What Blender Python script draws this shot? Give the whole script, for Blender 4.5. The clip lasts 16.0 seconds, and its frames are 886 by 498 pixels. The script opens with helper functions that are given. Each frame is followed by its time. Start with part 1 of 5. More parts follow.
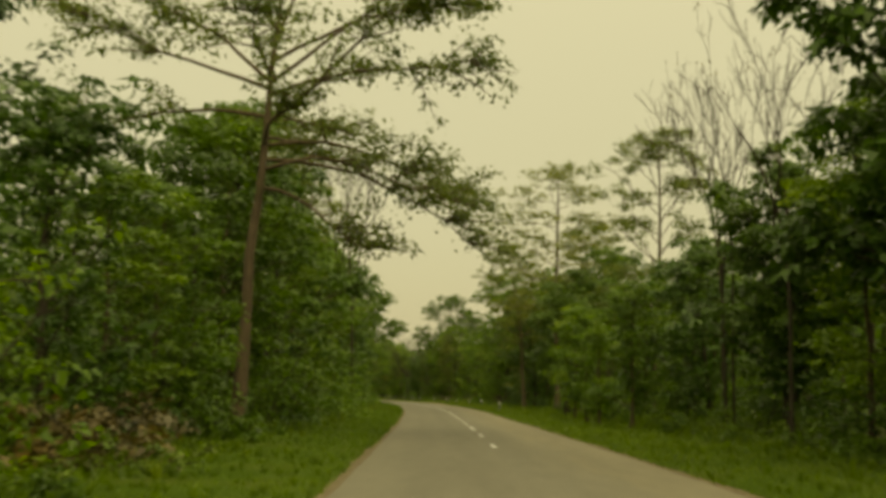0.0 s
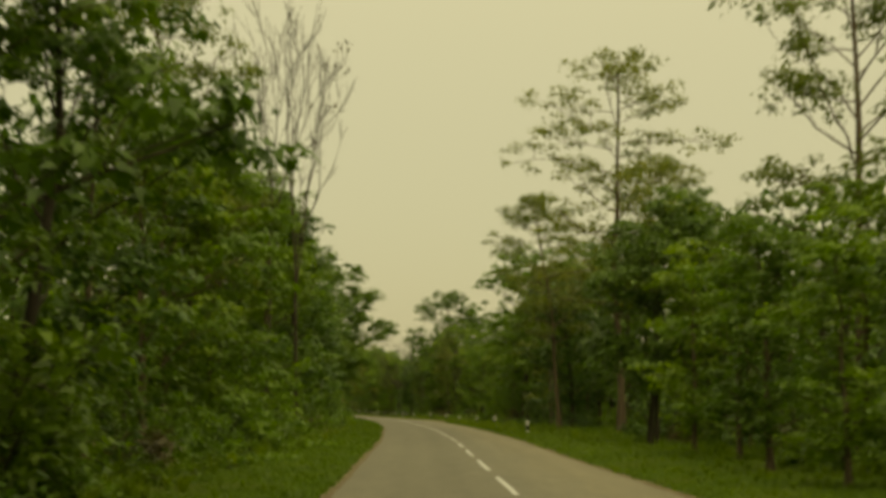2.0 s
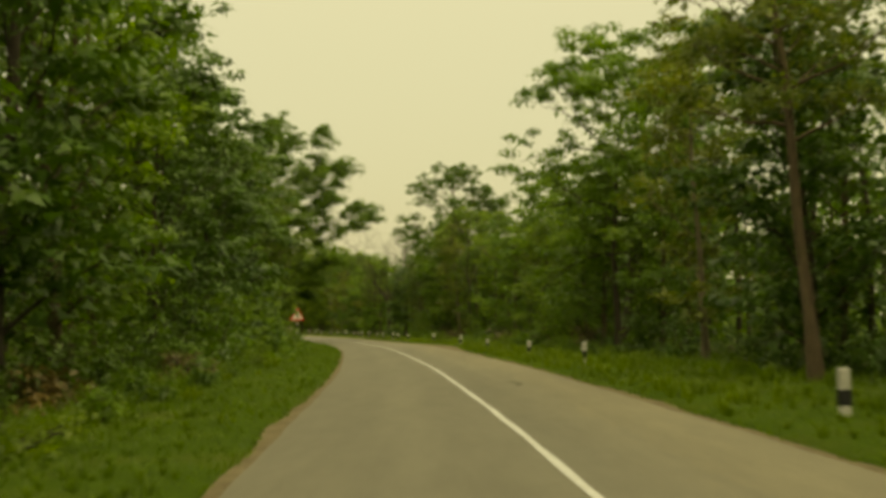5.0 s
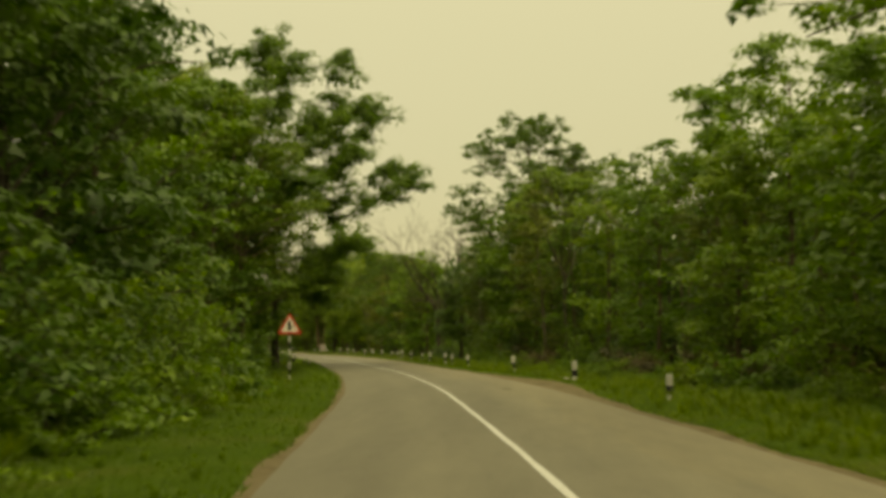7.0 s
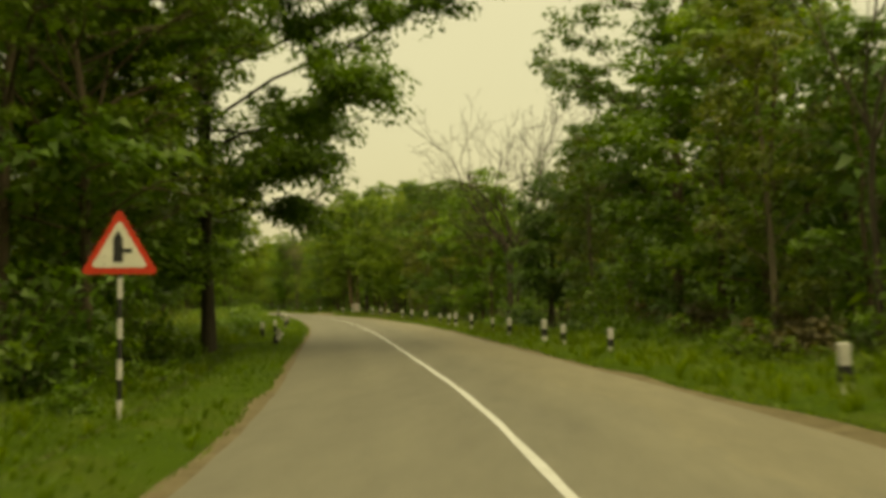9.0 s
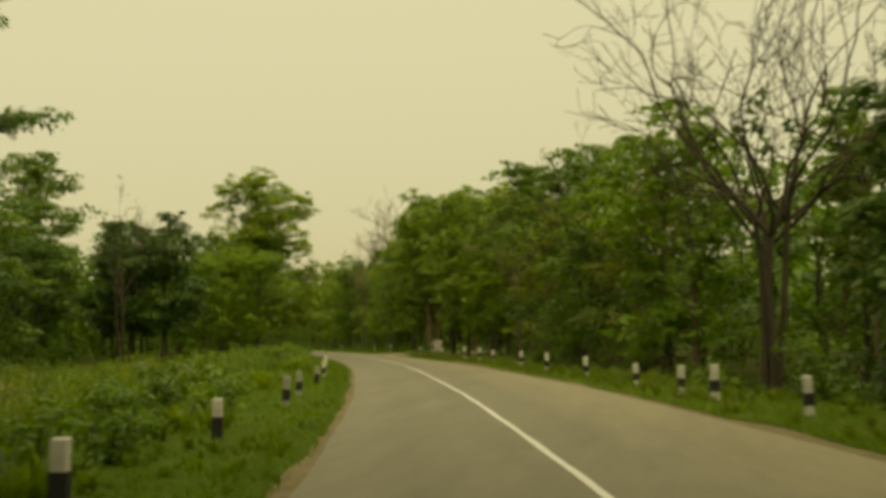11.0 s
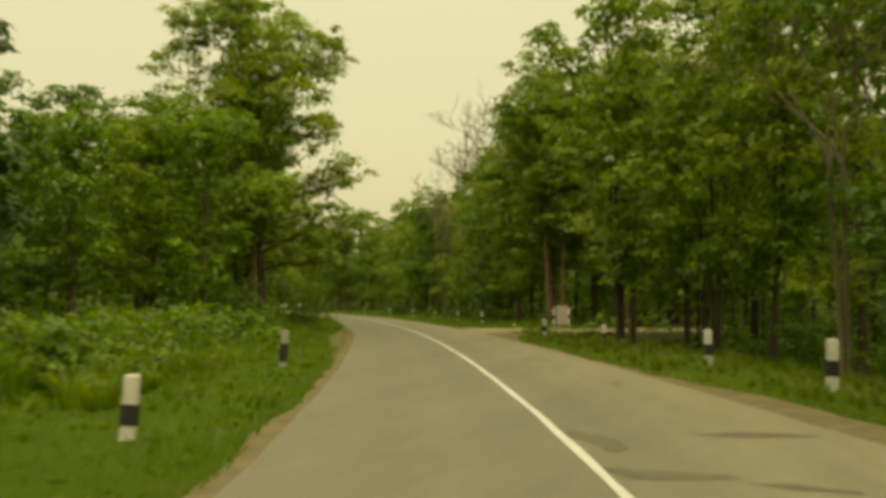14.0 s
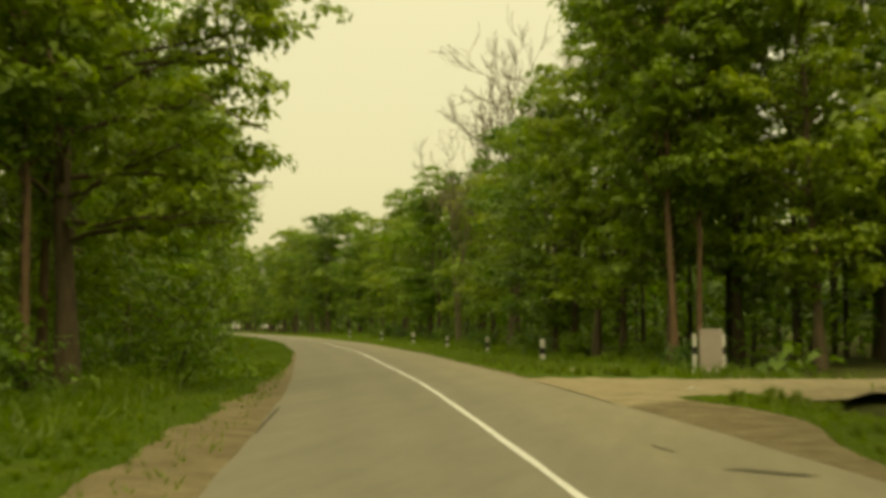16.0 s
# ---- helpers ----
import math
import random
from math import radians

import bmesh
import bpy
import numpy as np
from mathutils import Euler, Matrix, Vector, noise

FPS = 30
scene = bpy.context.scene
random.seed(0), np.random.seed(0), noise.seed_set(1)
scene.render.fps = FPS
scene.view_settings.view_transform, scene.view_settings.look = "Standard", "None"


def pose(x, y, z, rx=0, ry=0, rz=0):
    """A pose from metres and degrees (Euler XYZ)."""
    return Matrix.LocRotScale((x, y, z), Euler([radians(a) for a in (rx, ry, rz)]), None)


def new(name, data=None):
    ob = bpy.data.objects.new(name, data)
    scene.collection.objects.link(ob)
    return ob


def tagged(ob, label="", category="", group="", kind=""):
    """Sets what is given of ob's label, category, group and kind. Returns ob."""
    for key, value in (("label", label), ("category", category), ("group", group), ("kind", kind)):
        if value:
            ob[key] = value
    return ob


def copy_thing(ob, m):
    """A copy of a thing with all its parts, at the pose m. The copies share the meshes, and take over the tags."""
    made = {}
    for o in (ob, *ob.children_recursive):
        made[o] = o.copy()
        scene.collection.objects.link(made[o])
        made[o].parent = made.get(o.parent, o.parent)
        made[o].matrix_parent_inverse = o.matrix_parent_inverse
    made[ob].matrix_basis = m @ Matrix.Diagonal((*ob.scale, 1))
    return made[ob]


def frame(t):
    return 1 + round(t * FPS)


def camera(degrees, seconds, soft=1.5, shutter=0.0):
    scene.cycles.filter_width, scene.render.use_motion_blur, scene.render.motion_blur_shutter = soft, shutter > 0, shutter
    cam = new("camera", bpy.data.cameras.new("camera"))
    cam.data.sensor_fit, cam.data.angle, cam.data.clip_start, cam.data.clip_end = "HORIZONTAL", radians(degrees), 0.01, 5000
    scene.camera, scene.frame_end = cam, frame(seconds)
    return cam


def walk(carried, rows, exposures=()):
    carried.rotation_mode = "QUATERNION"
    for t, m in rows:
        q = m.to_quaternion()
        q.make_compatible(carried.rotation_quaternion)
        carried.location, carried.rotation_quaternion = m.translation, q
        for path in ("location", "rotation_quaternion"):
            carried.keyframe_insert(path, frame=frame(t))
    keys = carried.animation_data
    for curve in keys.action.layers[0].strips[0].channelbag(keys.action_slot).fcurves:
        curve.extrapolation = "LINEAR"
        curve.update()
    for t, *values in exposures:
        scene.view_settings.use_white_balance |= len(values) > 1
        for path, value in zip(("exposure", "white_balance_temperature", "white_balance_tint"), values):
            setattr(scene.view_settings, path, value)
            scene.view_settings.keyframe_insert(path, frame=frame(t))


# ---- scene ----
cam = camera(40.87, 16.0, soft=4.1, shutter=0.3)
PATH = [
    (0.0, pose(3.311, 15.968, 1.203, 96.92, 0.00, 0.82) @ pose(0, 0, 0, 0, 0, 0.72)),
    (0.5, pose(3.137, 23.082, 1.207, 98.00, 0.00, 0.15) @ pose(0, 0, 0, 0, 0, 0.61)),
    (1.0, pose(2.996, 30.346, 1.359, 98.26, 0.00, 0.55) @ pose(0, 0, 0, 0, 0, -0.45)),
    (1.5, pose(2.896, 37.562, 1.255, 99.51, 0.00, -0.07) @ pose(0, 0, 0, 0, 0, 0.08)),
    (2.0, pose(2.778, 44.752, 1.257, 97.58, 0.00, 0.59) @ pose(0, 0, 0, 0, 0, 0.21)),
    (2.5, pose(2.642, 51.884, 1.290, 94.50, 0.00, -0.92) @ pose(0, 0, 0, 0, 0, -0.52)),
    (3.0, pose(2.506, 59.065, 1.275, 93.31, 0.00, -0.88) @ pose(0, 0, 0, 0, 0, -0.29)),
    (3.5, pose(2.372, 66.385, 1.262, 92.36, 0.00, -0.97) @ pose(0, 0, 0, 0, 0, -0.11)),
    (4.0, pose(2.159, 73.585, 1.205, 93.69, 0.00, -0.70) @ pose(0, 0, 0, 0, 0, -0.48)),
    (4.2, pose(2.063, 76.471, 1.286, 93.59, 0.00, -0.52) @ pose(0, 0, 0, 0, 0, -1.10)),
    (6.3, pose(0.278, 108.121, 1.250, 93.88, 0.00, 1.58) @ pose(0, 0, 0, 0, 0, -0.29)),
    (6.5, pose(0.139, 111.429, 1.286, 94.04, 0.00, 1.66) @ pose(0, 0, 0, 0, 0, -0.55)),
    (7.0, pose(-0.241, 119.789, 1.266, 94.48, 0.00, 2.69) @ pose(0, 0, 0, 0, 0, -0.79)),
    (7.5, pose(-0.737, 128.149, 1.225, 94.28, 0.00, 2.51) @ pose(0, 0, 0, 0, 0, -0.22)),
    (8.0, pose(-1.389, 136.489, 1.272, 94.21, 0.00, 3.78) @ pose(0, 0, 0, 0, 0, -0.05)),
    (8.5, pose(-2.190, 144.838, 1.198, 92.77, 0.00, 5.51) @ pose(0, 0, 0, 0, 0, -0.29)),
    (8.7, pose(-2.556, 148.307, 1.217, 92.40, 0.00, 4.96) @ pose(0, 0, 0, 0, 0, -0.89)),
    (10.8, pose(-8.589, 183.465, 1.293, 94.31, 0.00, 8.21) @ pose(0, 0, 0, 0, 0, -1.71)),
    (11.0, pose(-9.142, 186.456, 1.289, 94.30, 0.00, 8.66) @ pose(0, 0, 0, 0, 0, -1.42)),
    (11.5, pose(-10.485, 194.048, 1.264, 92.74, 0.00, 10.98) @ pose(0, 0, 0, 0, 0, -0.61)),
    (12.0, pose(-11.922, 201.581, 1.259, 92.77, 0.00, 12.05) @ pose(0, 0, 0, 0, 0, 0.35)),
    (12.5, pose(-13.315, 209.036, 1.258, 92.90, 0.00, 13.61) @ pose(0, 0, 0, 0, 0, 1.01)),
    (13.0, pose(-14.924, 216.886, 1.242, 92.76, 0.00, 12.93) @ pose(0, 0, 0, 0, 0, 0.70)),
    (13.5, pose(-16.612, 224.578, 1.250, 93.53, 0.00, 13.38) @ pose(0, 0, 0, 0, 0, 0.79)),
    (14.0, pose(-18.373, 232.270, 1.226, 92.66, 0.00, 13.11) @ pose(0, 0, 0, 0, 0, 0.12)),
    (14.5, pose(-20.250, 239.955, 1.256, 93.21, 0.00, 12.25) @ pose(0, 0, 0, 0, 0, -0.52)),
    (15.0, pose(-22.252, 247.547, 1.223, 94.40, 0.00, 12.19) @ pose(0, 0, 0, 0, 0, 0.26)),
    (15.5, pose(-24.460, 255.114, 1.231, 94.32, 0.00, 12.71) @ pose(0, 0, 0, 0, 0, 0.08)),
    (16.0, pose(-26.787, 262.655, 1.253, 93.65, 0.00, 12.79) @ pose(0, 0, 0, 0, 0, 0.17)),
]
EXPOSURES = [(0.0, -0.2, 13000, -11), (1.0, -0.22, 13000, -11), (2.0, -0.33, 13000, -12), (3.0, -0.03, 13300, -13), (4.0, -0.05, 13500, -13), (6.5, 0.02, 13300, -13), (7.0, -0.13, 13300, -12), (8.0, 0.13, 13200, -12), (8.5, 0.1, 13200, -12), (11.0, -0.14, 13000, -11), (12.0, -0.06, 13000, -11), (13.5, -0.05, 13000, -11), (14.0, 0.08, 13000, -11), (15.0, -0.05, 13000, -11), (16.0, 0.18, 13200, -12)]
walk(cam, PATH, EXPOSURES)

# ---- world and sun: a bright, hazy overcast sky ----
SUN_HEIGHT, SUN_TURN = 62.0, 150.0
world = bpy.data.worlds.new("overcast_sky")
scene.world = world
world.use_nodes = True
wn, wl = world.node_tree.nodes, world.node_tree.links
wn.clear()
sky = wn.new("ShaderNodeTexSky")
sky.sky_type, sky.sun_disc = "NISHITA", False
sky.sun_elevation, sky.sun_rotation = radians(SUN_HEIGHT), radians(SUN_TURN)
sky.air_density, sky.dust_density, sky.ozone_density = 1.0, 6.0, 1.0
clear, cloud, both, sky_out = (wn.new(k) for k in ("ShaderNodeBackground", "ShaderNodeBackground", "ShaderNodeAddShader", "ShaderNodeOutputWorld"))
clear.inputs["Strength"].default_value = 0.05
cloud.inputs["Color"].default_value = (1.0, 0.965, 0.89, 1)
way_up, split, brighter = wn.new("ShaderNodeTexCoord"), wn.new("ShaderNodeSeparateXYZ"), wn.new("ShaderNodeMapRange")
wl.new(way_up.outputs["Generated"], split.inputs[0])
height_in_sky = wn.new("ShaderNodeMath")
height_in_sky.operation = "POWER"
height_in_sky.use_clamp = True
height_in_sky.inputs[1].default_value = 2.0
above = wn.new("ShaderNodeMath")
above.operation = "MAXIMUM"
above.inputs[1].default_value = 0.0
wl.new(split.outputs["Z"], above.inputs[0])
wl.new(above.outputs[0], height_in_sky.inputs[0])
wl.new(height_in_sky.outputs[0], brighter.inputs["Value"])
for slot, v in (("From Min", 0.0), ("From Max", 1.0), ("To Min", 0.56), ("To Max", 1.5)):
    brighter.inputs[slot].default_value = v
wl.new(brighter.outputs[0], cloud.inputs["Strength"])
wl.new(sky.outputs[0], clear.inputs[0])
wl.new(clear.outputs[0], both.inputs[0])
wl.new(cloud.outputs[0], both.inputs[1])
wl.new(both.outputs[0], sky_out.inputs[0])

sun = new("sun", bpy.data.lights.new("sun", "SUN"))
sun.data.energy, sun.data.angle, sun.data.color = 1.5, radians(75), (1.0, 0.96, 0.86)
sun.matrix_world = pose(0, 0, 60, 90 - SUN_HEIGHT, 0, 180 - SUN_TURN)


# ---- materials ----
def material(name, rough=0.8):
    m = bpy.data.materials.new(name)
    m.use_nodes = True
    b = m.node_tree.nodes["Principled BSDF"]
    b.inputs["Roughness"].default_value = rough
    b.inputs["Specular IOR Level"].default_value = 0.3
    return m, m.node_tree.nodes, m.node_tree.links, b


def ramp(nodes, links, source, stops):
    r = nodes.new("ShaderNodeValToRGB")
    while len(r.color_ramp.elements) < len(stops):
        r.color_ramp.elements.new(0.5)
    for e, (at, colour) in zip(r.color_ramp.elements, stops):
        e.position, e.color = at, (*colour, 1)
    links.new(source, r.inputs[0])
    return r.outputs[0]


def noise_at(nodes, links, scale, detail=4.0, rough=0.6, stretch=None):
    co = nodes.new("ShaderNodeTexCoord")
    tex = nodes.new("ShaderNodeTexNoise")
    tex.inputs["Scale"].default_value, tex.inputs["Detail"].default_value, tex.inputs["Roughness"].default_value = scale, detail, rough
    out = co.outputs["Object"]
    if stretch:
        mp = nodes.new("ShaderNodeMapping")
        mp.inputs["Scale"].default_value = stretch
        links.new(out, mp.inputs[0])
        out = mp.outputs[0]
    links.new(out, tex.inputs["Vector"])
    return tex.outputs["Fac"]


def blend(nodes, links, kind, fac, a, b):
    m = nodes.new("ShaderNodeMix")
    m.data_type, m.blend_type = "RGBA", kind
    for slot, v in ((0, fac), (6, a), (7, b)):
        if isinstance(v, (int, float)):
            m.inputs[slot].default_value = v
        elif isinstance(v, tuple):
            m.inputs[slot].default_value = (*v, 1)
        else:
            links.new(v, m.inputs[slot])
    return m.outputs[2]


def bump(nodes, links, height, target, strength=0.4, distance=0.02):
    b = nodes.new("ShaderNodeBump")
    b.inputs["Strength"].default_value, b.inputs["Distance"].default_value = strength, distance
    links.new(height, b.inputs["Height"])
    links.new(b.outputs[0], target.inputs["Normal"])


def leaf_material(name, dark, mid, light, through_light=0.28, rough=0.43, even=0.0):
    """Leaves that differ from one another and from tree to tree, and let some light through."""
    m, n, l, b = material(name, rough)
    b.inputs["Specular IOR Level"].default_value = 0.4
    geo, info = n.new("ShaderNodeNewGeometry"), n.new("ShaderNodeObjectInfo")
    soft = lambda a, b: tuple(0.5 * (p + q) for p, q in zip(a, b))
    leaf = ramp(n, l, geo.outputs["Random Per Island"], [(0.0, soft(dark, mid)), (0.5, mid), (1.0, soft(mid, light))])
    tone = ramp(n, l, info.outputs["Random"], [(0.0, (0.75, 0.8, 0.7)), (0.5, (1, 1, 1)), (1.0, (1.25, 1.12, 0.95))])
    col = blend(n, l, "MULTIPLY", 1.0, leaf, tone)
    patch = ramp(n, l, noise_at(n, l, 0.45, 2.0), [(0.3, (0.68, 0.76, 0.72)), (0.7, (1.3, 1.22, 1.0))])
    col = blend(n, l, "MULTIPLY", 1.0 - even, col, patch)
    col = blend(n, l, "MULTIPLY", 1.0 - even, col, ramp(n, l, noise_at(n, l, 1.5, 2.0), [(0.32, (0.72, 0.76, 0.78)), (0.68, (1.28, 1.24, 1.05))]))
    l.new(col, b.inputs["Base Color"])
    tr, mix = n.new("ShaderNodeBsdfTranslucent"), n.new("ShaderNodeMixShader")
    l.new(blend(n, l, "MULTIPLY", 1.0, col, (1.5, 1.5, 0.7)), tr.inputs["Color"])
    mix.inputs[0].default_value = through_light
    l.new(b.outputs[0], mix.inputs[1])
    l.new(tr.outputs[0], mix.inputs[2])
    l.new(mix.outputs[0], n["Material Output"].inputs[0])
    return m


LEAF_DARK = leaf_material("leaf_dark", (0.034, 0.071, 0.012), (0.049, 0.105, 0.016), (0.082, 0.155, 0.022))
LEAF_MID = leaf_material("leaf_mid", (0.051, 0.103, 0.015), (0.079, 0.147, 0.019), (0.124, 0.211, 0.027), 0.40)
LEAF_FRESH = leaf_material("leaf_fresh", (0.069, 0.129, 0.014), (0.105, 0.188, 0.020), (0.158, 0.257, 0.030), 0.46)
LEAF_LIGHT = leaf_material("leaf_light", (0.092, 0.152, 0.024), (0.136, 0.212, 0.034), (0.190, 0.276, 0.046), 0.46)
LEAF_OLIVE = leaf_material("leaf_olive", (0.068, 0.098, 0.022), (0.102, 0.136, 0.031), (0.146, 0.184, 0.040), 0.46)
LEAF_BROWN = leaf_material("leaf_brown", (0.068, 0.054, 0.024), (0.098, 0.076, 0.032), (0.132, 0.104, 0.044), 0.2)
GRASS = leaf_material("grass_blades", (0.070, 0.122, 0.011), (0.096, 0.160, 0.016), (0.138, 0.198, 0.030), 0.5, even=0.3)

GRASS_RANK = leaf_material("rank_grass", (0.044, 0.088, 0.012), (0.064, 0.118, 0.016), (0.100, 0.156, 0.026), 0.45, even=0.2)
GRASS_DRY = leaf_material("dry_grass", (0.086, 0.124, 0.018), (0.114, 0.154, 0.024), (0.160, 0.190, 0.042), 0.5, even=0.5)


def bark_material(name, dark, light):
    m, n, l, b = material(name, 0.9)
    f = noise_at(n, l, 9.0, 6.0, 0.7, (1, 1, 0.25))
    col = ramp(n, l, f, [(0.3, dark), (0.7, light)])
    moss = ramp(n, l, noise_at(n, l, 1.3, 3.0), [(0.5, (1, 1, 1)), (0.75, (0.75, 0.85, 0.6))])
    l.new(blend(n, l, "MULTIPLY", 1.0, col, moss), b.inputs["Base Color"])
    bump(n, l, f, b, 0.7, 0.03)
    return m


BARK_DARK = bark_material("bark_dark", (0.028, 0.022, 0.015), (0.068, 0.054, 0.036))
BARK_BROWN = bark_material("bark_brown", (0.062, 0.044, 0.028), (0.132, 0.098, 0.062))
BARK_RED = bark_material("bark_red", (0.085, 0.050, 0.030), (0.165, 0.105, 0.064))
BARK_PALE = bark_material("bark_pale", (0.100, 0.080, 0.055), (0.200, 0.165, 0.115))


def asphalt():
    m, n, l, b = material("worn_asphalt", 0.85)
    grain = noise_at(n, l, 70.0, 3.0, 0.7)
    worn = noise_at(n, l, 0.9, 4.0, 0.6, (1, 0.06, 1))
    stain = noise_at(n, l, 3.2, 5.0, 0.7, (1, 0.2, 1))
    col = ramp(n, l, worn, [(0.3, (0.138, 0.131, 0.104)), (0.7, (0.158, 0.150, 0.118))])
    col = blend(n, l, "MULTIPLY", 0.4, col, ramp(n, l, noise_at(n, l, 0.7, 5.0, 0.65, (1, 0.10, 1)), [(0.36, (0.84, 0.84, 0.83)), (0.5, (0.97, 0.97, 0.97)), (0.66, (1.14, 1.13, 1.11))]))
    col = blend(n, l, "MULTIPLY", 0.45, col, ramp(n, l, stain, [(0.35, (0.78, 0.78, 0.78)), (0.6, (1.05, 1.05, 1.05))]))
    col = blend(n, l, "MULTIPLY", 0.6, col, ramp(n, l, grain, [(0.3, (0.7, 0.7, 0.7)), (0.7, (1.2, 1.2, 1.2))]))
    # wheel tracks, polished a little darker, and dust that gathers towards the edges
    across = n.new("ShaderNodeAttribute")
    across.attribute_name = "across"
    away = n.new("ShaderNodeMath")
    away.operation = "ABSOLUTE"
    l.new(across.outputs["Fac"], away.inputs[0])
    tracks = ramp(n, l, away.outputs[0], [(0.05, (1.03, 1.03, 1.03)), (0.22, (0.94, 0.94, 0.94)), (0.42, (1.05, 1.05, 1.05)), (0.62, (0.94, 0.94, 0.94)), (0.8, (1.04, 1.04, 1.04))])
    col = blend(n, l, "MULTIPLY", 0.8, col, tracks)
    ragged = n.new("ShaderNodeMath")
    ragged.operation, ragged.inputs[1].default_value = "MULTIPLY_ADD", 0.34
    l.new(noise_at(n, l, 1.1, 5.0, 0.7), ragged.inputs[0])
    l.new(away.outputs[0], ragged.inputs[2])
    dust = ramp(n, l, ragged.outputs[0], [(1.0, (0, 0, 0)), (1.24, (1, 1, 1))])
    col = blend(n, l, "MIX", dust, col, ramp(n, l, stain, [(0.3, (0.148, 0.133, 0.095)), (0.7, (0.195, 0.175, 0.126))]))
    side = n.new("ShaderNodeMath")
    side.operation, side.inputs[1].default_value = "MULTIPLY_ADD", 0.9
    l.new(noise_at(n, l, 0.5, 5.0, 0.65, (1, 0.25, 1)), side.inputs[0])
    l.new(across.outputs["Fac"], side.inputs[2])
    pale = ramp(n, l, side.outputs[0], [(0.55, (0.96, 0.96, 0.96)), (1.05, (1.15, 1.12, 1.06)), (1.3, (1.24, 1.19, 1.09))])
    col = blend(n, l, "MULTIPLY", 0.9, col, pale)
    l.new(col, b.inputs["Base Color"])
    bump(n, l, grain, b, 0.35, 0.006)
    return m


def soil(name, dark, light, scale=3.0, rough=0.95):
    m, n, l, b = material(name, rough)
    b.inputs["Specular IOR Level"].default_value = 0.1
    f, g = noise_at(n, l, scale, 6.0, 0.7), noise_at(n, l, scale * 14, 3.0, 0.7)
    col = ramp(n, l, f, [(0.3, dark), (0.7, light)])
    col = blend(n, l, "MULTIPLY", 0.7, col, ramp(n, l, g, [(0.3, (0.6, 0.6, 0.6)), (0.7, (1.25, 1.25, 1.25))]))
    l.new(col, b.inputs["Base Color"])
    bump(n, l, g, b, 0.6, 0.03)
    return m


def turf():
    m, n, l, b = material("turf", 1.0)
    b.inputs["Specular IOR Level"].default_value = 0.05
    f, g = noise_at(n, l, 0.5, 5.0, 0.65), noise_at(n, l, 26.0, 5.0, 0.75)
    col = ramp(n, l, f, [(0.25, (0.036, 0.064, 0.008)), (0.5, (0.050, 0.086, 0.011)), (0.75, (0.080, 0.098, 0.023))])
    col = blend(n, l, "MULTIPLY", 0.8, col, ramp(n, l, g, [(0.3, (0.72, 0.72, 0.68)), (0.7, (1.2, 1.2, 1.1))]))
    l.new(col, b.inputs["Base Color"])
    bump(n, l, g, b, 0.6, 0.05)
    return m


def paint(name, colour, chip, scale=18.0, cover=0.62, rough=0.7):
    """Old paint, rubbed through in spots."""
    m, n, l, b = material(name, rough)
    f = noise_at(n, l, scale, 6.0, 0.75)
    wear = ramp(n, l, f, [(cover, colour), (cover + 0.1, chip)])
    grime = ramp(n, l, noise_at(n, l, scale * 0.2, 3.0), [(0.3, (0.75, 0.74, 0.7)), (0.65, (1, 1, 1))])
    l.new(blend(n, l, "MULTIPLY", 0.8, wear, grime), b.inputs["Base Color"])
    return m


ASPHALT, TURF = asphalt(), turf()
LITTER = soil("forest_floor", (0.030, 0.040, 0.012), (0.075, 0.080, 0.024), 1.2)
DIRT = soil("sandy_dirt", (0.175, 0.148, 0.098), (0.290, 0.246, 0.168), 1.5)
EDGE = soil("gravel_edge", (0.092, 0.074, 0.044), (0.185, 0.155, 0.100), 1.6)
LINE = paint("road_paint", (0.50, 0.51, 0.52), (0.26, 0.24, 0.20), 30.0, 0.64)
WHITE = paint("whitewash", (0.50, 0.49, 0.46), (0.33, 0.31, 0.27), 16.0, 0.66)
GRIMY = paint("grimy_whitewash", (0.26, 0.26, 0.22), (0.40, 0.39, 0.34), 14.0, 0.6)
BLACK = paint("black_paint", (0.020, 0.020, 0.020), (0.09, 0.085, 0.08), 16.0, 0.66)
RED = paint("red_border", (0.50, 0.035, 0.020), (0.30, 0.06, 0.04), 25.0, 0.7, 0.45)
SIGN_WHITE = paint("sign_white", (0.62, 0.60, 0.53), (0.40, 0.38, 0.33), 12.0, 0.68, 0.4)
STEEL = paint("grey_back", (0.22, 0.22, 0.21), (0.14, 0.10, 0.07), 10.0, 0.7, 0.5)
SLAB = paint("pinkish_slab", (0.33, 0.285, 0.265), (0.24, 0.205, 0.185), 6.0, 0.6, 0.85)
# near-black and dull: the shade down in the ditch, put into the colour
DITCH_SHADE = soil("painted_ditch_shade", (0.010, 0.010, 0.007), (0.020, 0.018, 0.012), 2.0, 0.6)
STONE = soil("pale_stone", (0.30, 0.28, 0.23), (0.50, 0.47, 0.40), 9.0)


# ---- the line of the road ----
CENTRE = [(-160, 7.4), (-60, 6.0), (0, 5.05), (35, 4.3), (49, 4.02), (62, 3.68), (73.5, 3.32), (87, 2.9), (94, 2.62), (104, 2.14), (121, 1.05),
          (135, -0.165), (152, -1.835), (168, -4.1), (193, -8.75), (201, -10.3), (214, -12.95), (233, -17.28), (244, -19.95), (257, -23.5),
          (271, -27.6), (287, -32.7), (313, -41.9), (340, -52.6), (370, -66.5), (400, -82.5), (440, -107), (500, -150), (620, -250)]
YS = np.arange(-150.0, 601.0, 1.0)
XS = np.interp(YS, [p[0] for p in CENTRE], [p[1] for p in CENTRE])
